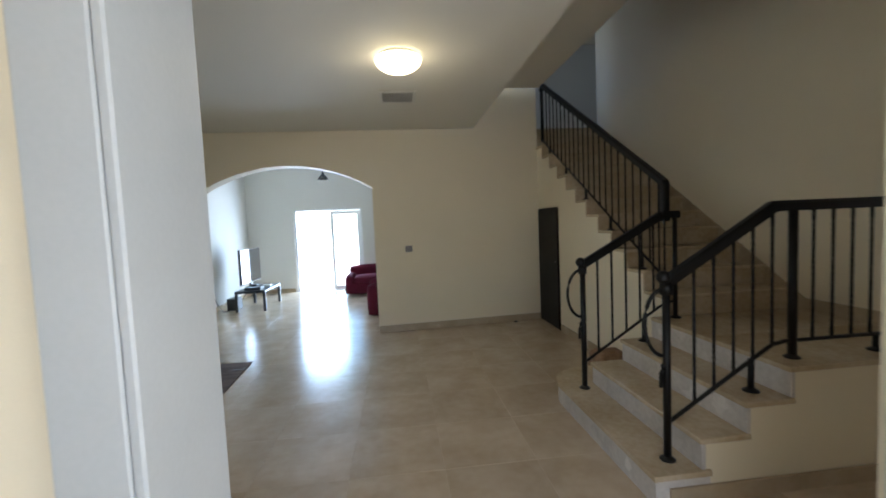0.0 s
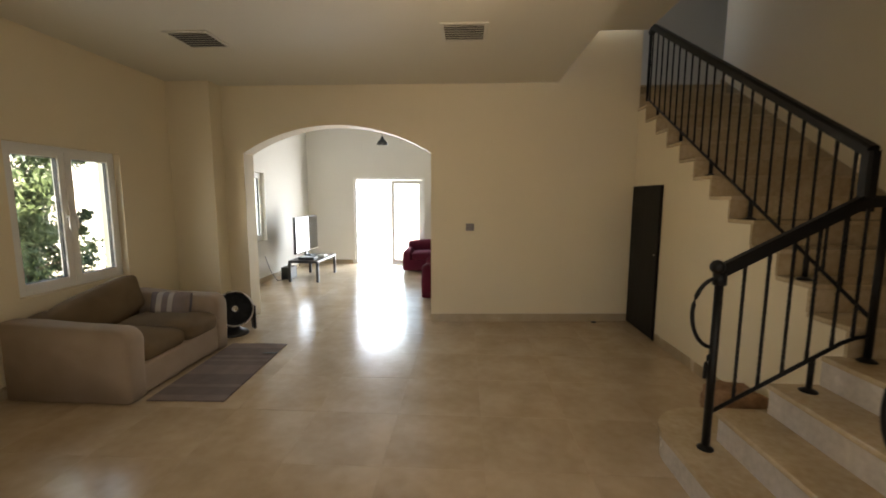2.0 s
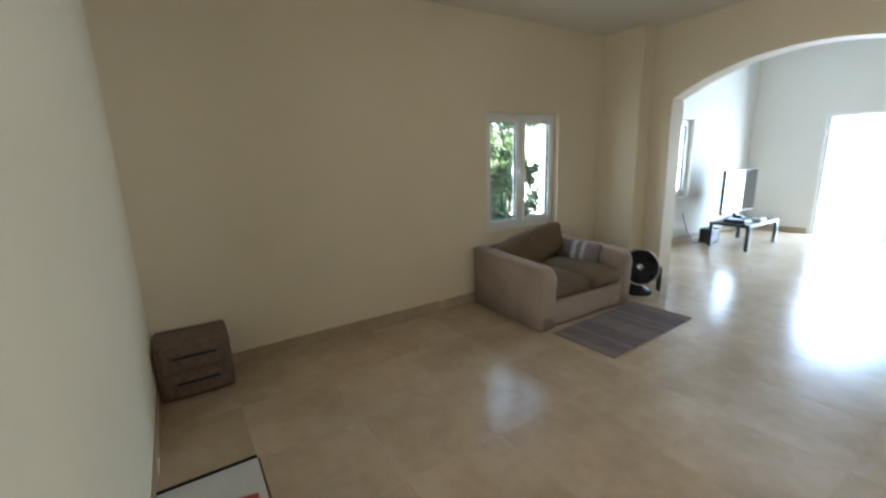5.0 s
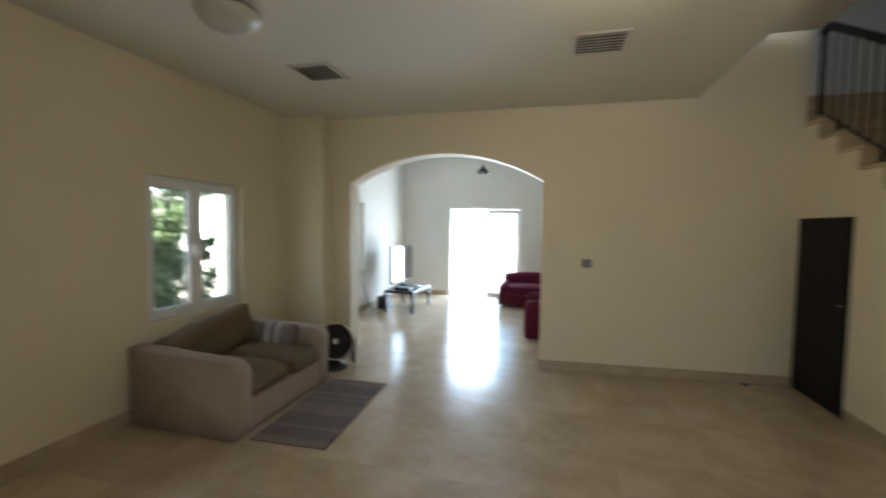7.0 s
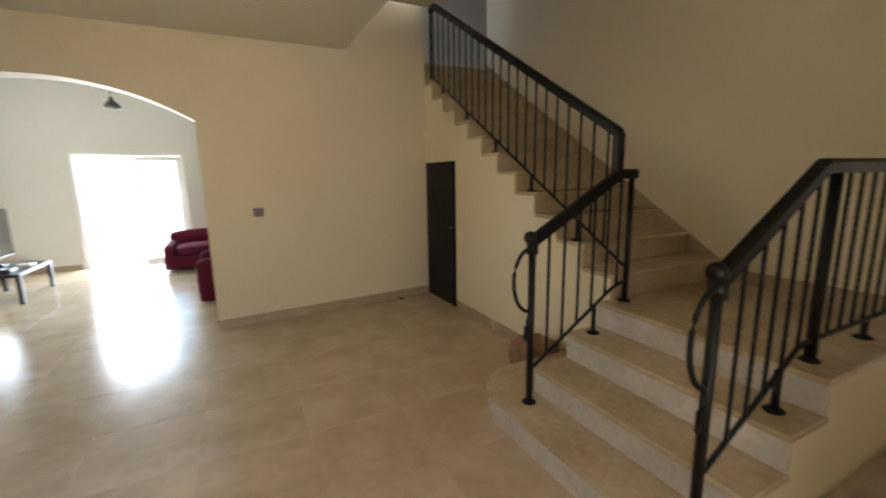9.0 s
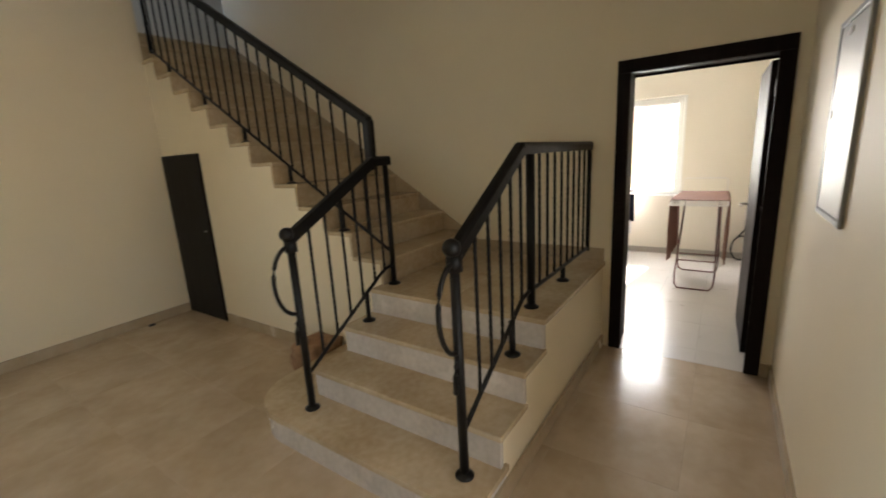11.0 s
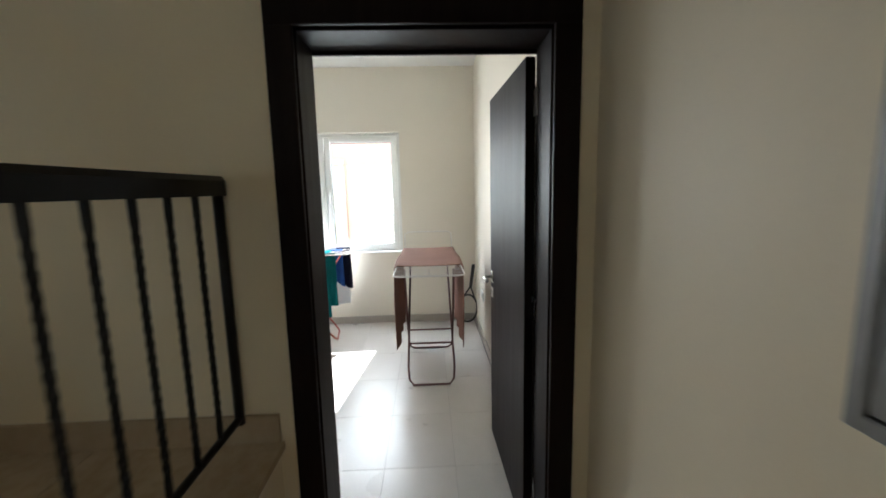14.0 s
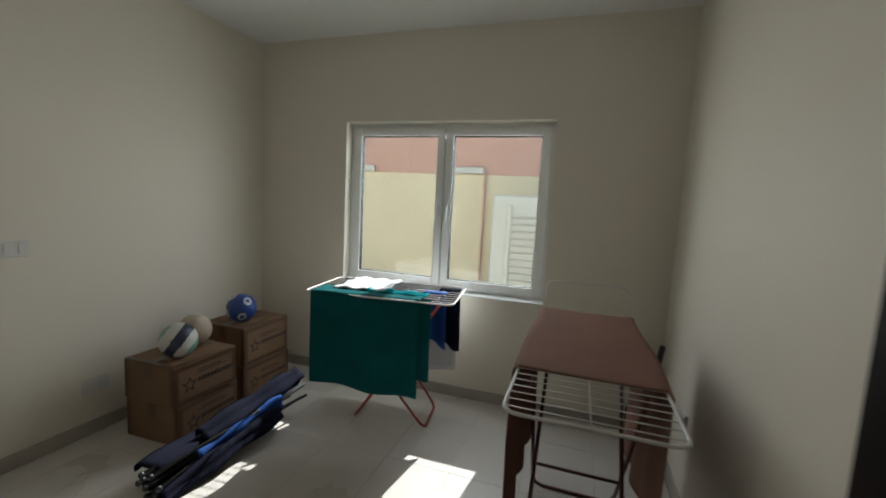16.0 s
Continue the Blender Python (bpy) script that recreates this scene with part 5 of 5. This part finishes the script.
def panel_ball(x, y, z, r, mats, label, rot, bands):
    b = holder("ball", x, y, z - r, label, "ball", "sports balls")
    bm0 = bmesh.new()
    bmesh.ops.create_uvsphere(bm0, u_segments=72, v_segments=44, radius=r)
    m = Matrix.Translation((x, y, z)) @ Euler([radians(a) for a in rot]).to_matrix().to_4x4()
    parts = [bmesh.new() for _ in mats]
    for f in bm0.faces:
        c = f.calc_center_median().normalized()
        k = bands(c) % len(mats)
        vs = [parts[k].verts.new(m @ v.co) for v in f.verts]
        parts[k].faces.new(vs)
    bm0.free()
    for p, mt in zip(parts, mats):
        bmesh.ops.remove_doubles(p, verts=p.verts, dist=1e-5)
        adopt(finish(p, "panel", mt, smooth=True), b)
    return b


def stripes(c):
    return 1 if abs(c.x) < 0.28 else (2 if c.x > 0.75 or c.x < -0.8 else 0)


def spots(c):
    """Which pale ring, if any, a direction on the ball falls in."""
    corners = [Vector((a, b, d)).normalized() for a in (1, -1) for b in (1, -1) for d in (1, -1)]
    near = max(range(8), key=lambda k: c.dot(corners[k]))
    return near + 1 if 0.955 < c.dot(corners[near]) < 0.99 else 0


panel_ball(5.87, 4.08, 0.506 + 0.108, 0.108, (BALL_WHITE, BALL_NAVY, BALL_GREEN), "white, navy and mint volleyball on a cardboard box", (20, 35, -50), stripes)
panel_ball(6.07, 4.18, 0.506 + 0.105, 0.105, (BALL_TAN, BALL_TAN), "worn tan ball on a cardboard box", (0, 0, 0), lambda c: 0)
panel_ball(6.47, 4.17, 0.565 + 0.108, 0.108, (BALL_BLUE,) + (BALL_WHITE,) * 8, "blue football with pale rings on a cardboard box", (10, 20, 15), spots)

fc = holder("folded_camping_chairs", 5.85, 3.66, 0, "folded dark blue camping chairs lying on the floor", "chair")
rc = random.Random(9)
axis0, axis1 = Vector((5.36, 3.70, 0.05)), Vector((6.36, 3.58, 0.20))
bm = bmesh.new()
for i in range(9):
    o = Vector((0, rc.uniform(-0.11, 0.09), rc.uniform(-0.03, 0.12)))
    o2 = Vector((0, rc.uniform(-0.10, 0.10), rc.uniform(-0.10, 0.05)))
    p, q = axis0 + o, axis1 + o2
    p.z, q.z = max(p.z, 0.012), max(q.z, 0.012)
    add_tube(bm, [p, q], 0.010, 8)
    ball_mesh(bm, p, 0.016, 8, 6)
adopt(finish(bm, "tube_frame", BLACK_PLASTIC, smooth=True), fc)


def fabric_roll(offset, rad, mat, u0, u1, seed):
    def fn(u, v):
        c = axis0.lerp(axis1, u0 + (u1 - u0) * u) + Vector(offset)
        a = v * 2 * math.pi * 0.95
        q = rad * (1 + 0.28 * math.sin(a * 3 + seed) + 0.18 * math.sin(u * 14 + seed))
        p = c + Vector((0, q * math.cos(a), q * 0.8 * math.sin(a)))
        p.z = max(p.z, 0.008)
        return p
    drape("fabric", mat, fn, 24, 20, fc, 0.004)


fabric_roll((0, 0.05, 0.03), 0.075, NAVY, 0.05, 1.0, 0.3)
fabric_roll((0, -0.03, 0.015), 0.06, BLUE, 0.22, 0.80, 1.7)
fabric_roll((0, -0.09, -0.02), 0.05, NAVY, 0.0, 0.75, 2.6)
fabric_roll((0, 0.01, 0.08), 0.055, NAVY, 0.3, 1.03, 4.1)

tr = holder("tennis_racket", 7.0, 1.26, 0, "black tennis racket leaning in the corner", "racket")
ra = Matrix.Translation((7.0, 1.26, 0.002)) @ Matrix.Rotation(radians(8), 4, 'X') @ Matrix.Rotation(radians(60), 4, 'Z')
lp = [ra @ Vector((0.115 * math.sin(2 * math.pi * k / 28), 0, 0.17 - 0.16 * math.cos(2 * math.pi * k / 28))) for k in range(29)]
adopt(tubes("hoop", BLACK_PLASTIC, [lp], 0.010), tr)
adopt(tubes("throat", BLACK_PLASTIC, [[ra @ Vector((-0.07, 0, 0.30)), ra @ Vector((0, 0, 0.43))], [ra @ Vector((0.07, 0, 0.30)), ra @ Vector((0, 0, 0.43))]], 0.009), tr)
adopt(tubes("grip", BLACK_PLASTIC, [[ra @ Vector((0, 0, 0.42)), ra @ Vector((0, 0, 0.69))]], 0.019), tr)
sl = []
for i in range(-4, 5):
    q = 0.024 * i
    hh = 0.155 * math.sqrt(max(0, 1 - (q / 0.115) ** 2))
    sl.append([ra @ Vector((q, 0, 0.17 - hh)), ra @ Vector((q, 0, 0.17 + hh))])
adopt(tubes("strings", WIRE, sl, 0.0012, sides=4), tr)


# ---- outside the windows ----
def leafy(name, crowns, count, size, label, category, seed, trunk=None):
    """A shrub or tree: trunk and limbs, and a crown of many small leaves in uneven clumps."""
    rnd = random.Random(seed)
    cx = sum(c[0] for c in crowns) / len(crowns)
    cy = sum(c[1] for c in crowns) / len(crowns)
    t = holder(name, cx, cy, -0.15, label, category)
    bm = bmesh.new()
    base = Vector((cx, cy, -0.16)) if trunk is None else Vector(trunk)
    for c in crowns:
        mid = base.lerp(Vector(c[:3]), 0.5) + Vector((rnd.uniform(-.1, .1), rnd.uniform(-.1, .1), 0.1))
        add_tube(bm, [base, mid, c[:3]], [0.06, 0.035, 0.012], 7)
        for k in range(5):
            d = Vector((rnd.uniform(-1, 1), rnd.uniform(-1, 1), rnd.uniform(-.6, 1))).normalized() * c[3] * 0.8
            add_tube(bm, [c[:3], Vector(c[:3]) + d * 0.6 + Vector((0, 0, .05)), Vector(c[:3]) + d], [0.012, 0.008, 0.004], 5)
    adopt(finish(bm, "trunk", BARK, smooth=True), t)
    bm = bmesh.new()
    for c in crowns:
        clumps = [Vector((rnd.gauss(0, .5), rnd.gauss(0, .5), rnd.gauss(0, .5))) for k in range(14)]
        for k in range(count):
            q = rnd.choice(clumps) + Vector((rnd.gauss(0, .17), rnd.gauss(0, .17), rnd.gauss(0, .17)))
            p = Vector(c[:3]) + q * c[3]
            m = Matrix.Translation(p) @ Euler((rnd.uniform(0, 6.3), rnd.uniform(0, 6.3), rnd.uniform(0, 6.3))).to_matrix().to_4x4()
            s = size * rnd.uniform(0.6, 1.4)
            vs = [bm.verts.new(m @ Vector(v)) for v in ((-s, 0, 0), (-0.2 * s, 0.38 * s, 0.08 * s), (s, 0, -0.1 * s), (-0.2 * s, -0.38 * s, 0.08 * s))]
            bm.faces.new((vs[0], vs[1], vs[2]))
            bm.faces.new((vs[0], vs[2], vs[3]))
    f = finish(bm, "foliage", LEAF)
    tagged(f, kind="stuff")
    adopt(f, t)
    return t


leafy("garden_tree", [(-5.5, 6.25, 2.2, 0.55), (-5.7, 6.6, 1.5, 0.5), (-5.5, 6.2, 1.15, 0.45), (-5.45, 6.0, 1.75, 0.4), (-5.8, 7.55, 2.55, 0.45), (-5.8, 7.1, 2.35, 0.35), (-5.7, 7.15, 1.2, 0.2)], 2800, 0.05, "leafy green garden tree outside the window", "tree", 3, (-6.2, 6.1, -0.16))
leafy("garden_shrub", [(-5.0, 5.9, 0.55, 0.45), (-5.6, 6.6, 0.45, 0.5), (-5.9, 7.6, 0.2, 0.4)], 1500, 0.045, "green garden shrub by the window", "shrub", 5)
tagged(boxes("garden_wall", EXT_WHITE, [(-9.2, -9.0, -6, 22, -0.15, 2.3), (-9.22, -8.98, -6, 22, 2.3, 2.36)]), "sunlit white rendered garden wall", "wall", kind="structure")
# the neighbour across the side passage
nb = holder("neighbour_house", 10.6, 2.8, -0.15, "neighbouring house, yellow below and terracotta above", "house")
adopt(boxes("wall", EXT_YELLOW, [(10.30, 10.6, -8, 14, -0.15, 2.02)]), nb)
adopt(boxes("upper_wall", EXT_PINK, [(10.34, 10.6, -8, 14, 2.02, 3.0)]), nb)
for ya, yb in ((3.22, 3.68), (5.10, 5.45)):
    adopt(boxes("window_surround", EXT_WHITE, [(10.24, 10.31, ya, yb, 2.03, 2.13)], bevel=0.01), nb)
adopt(boxes("drainpipe", EXT_PINK, [(10.24, 10.30, 3.18, 3.21, -0.15, 2.06)], bevel=0.008), nb)
ac = holder("louvred_cabinet", 9.4, 1.5, -0.15, "white louvred outdoor cabinet beside the wall", "cabinet")
adopt(boxes("body", EXT_WHITE, [(9.35, 9.9, 1.5, 2.86, -0.15, 1.70)], bevel=0.02), ac)
for i in range(14):
    m = Matrix.Translation((9.33, 2.1, 0.25 + 0.09 * i)) @ Matrix.Rotation(radians(35), 4, 'Y')
    adopt(boxes("slat", EXT_WHITE, [(-0.03, 0.03, -0.48, 0.48, -0.005, 0.005)], m=m), ac)
adopt(boxes("door_edge", EXT_WHITE, [(9.30, 9.36, 2.60, 2.66, -0.1, 1.58)], bevel=0.01), ac)
# terrace behind the patio door: pale paving, a white boundary wall far off
tagged(boxes("terrace", EXT_WHITE, [(-8, 8, 11.0, 15.5, -0.15, -0.03)]), "sunlit pale terrace paving", "terrace", kind="structure")

# ---- floor tiles ----
rt = random.Random(11)


def tile_mesh(name, w, d, mat):
    bm = bmesh.new()
    add_box(bm, -w / 2, w / 2, -d / 2, d / 2, -0.006, 0.0, bevel=0.0012)
    me = bpy.data.meshes.new(name)
    bm.to_mesh(me)
    bm.free()
    me.materials.append(mat)
    return me


def tile_floor(parent, x0, x1, y0, y1, w, d, mat, ox=0.0, oy=0.0, skip=None):
    gap = 0.0010
    cache = {}
    i0, i1 = math.floor((x0 - ox) / w), math.ceil((x1 - ox) / w)
    j0, j1 = math.floor((y0 - oy) / d), math.ceil((y1 - oy) / d)
    for i in range(i0, i1):
        for j in range(j0, j1):
            a0, a1 = max(ox + i * w, x0), min(ox + (i + 1) * w, x1)
            b0, b1 = max(oy + j * d, y0), min(oy + (j + 1) * d, y1)
            if a1 - a0 < 0.02 or b1 - b0 < 0.02:
                continue
            cx, cy = (a0 + a1) / 2, (b0 + b1) / 2
            if skip and skip(a0, a1, b0, b1):
                continue
            key = (round(a1 - a0, 4), round(b1 - b0, 4))
            if key not in cache:
                cache[key] = tile_mesh("tile", key[0] - gap, key[1] - gap, mat)
            o = new("tile", cache[key])
            o.location = (cx, cy, rt.uniform(-0.0003, 0.0003))
            o.parent = parent


tile_floor(floor, XL, XR, -1.2, 6.24, 0.6, 0.6, MARBLE, ox=-0.05, oy=0.34, skip=lambda a0, a1, b0, b1: (a0 > 2.52 and b0 > 2.25) or (b1 < 0.9 and (a0 > 1.5 or a1 < -0.3)))
tile_floor(floor, LX, 3.6, 6.24, LY, 0.6, 0.6, MARBLE, ox=-0.05, oy=0.34)
tile_floor(floor_utility, XR + 0.002, XU, YU0, YU1, 0.555, 0.4, PORCELAIN, ox=3.94, oy=1.555)
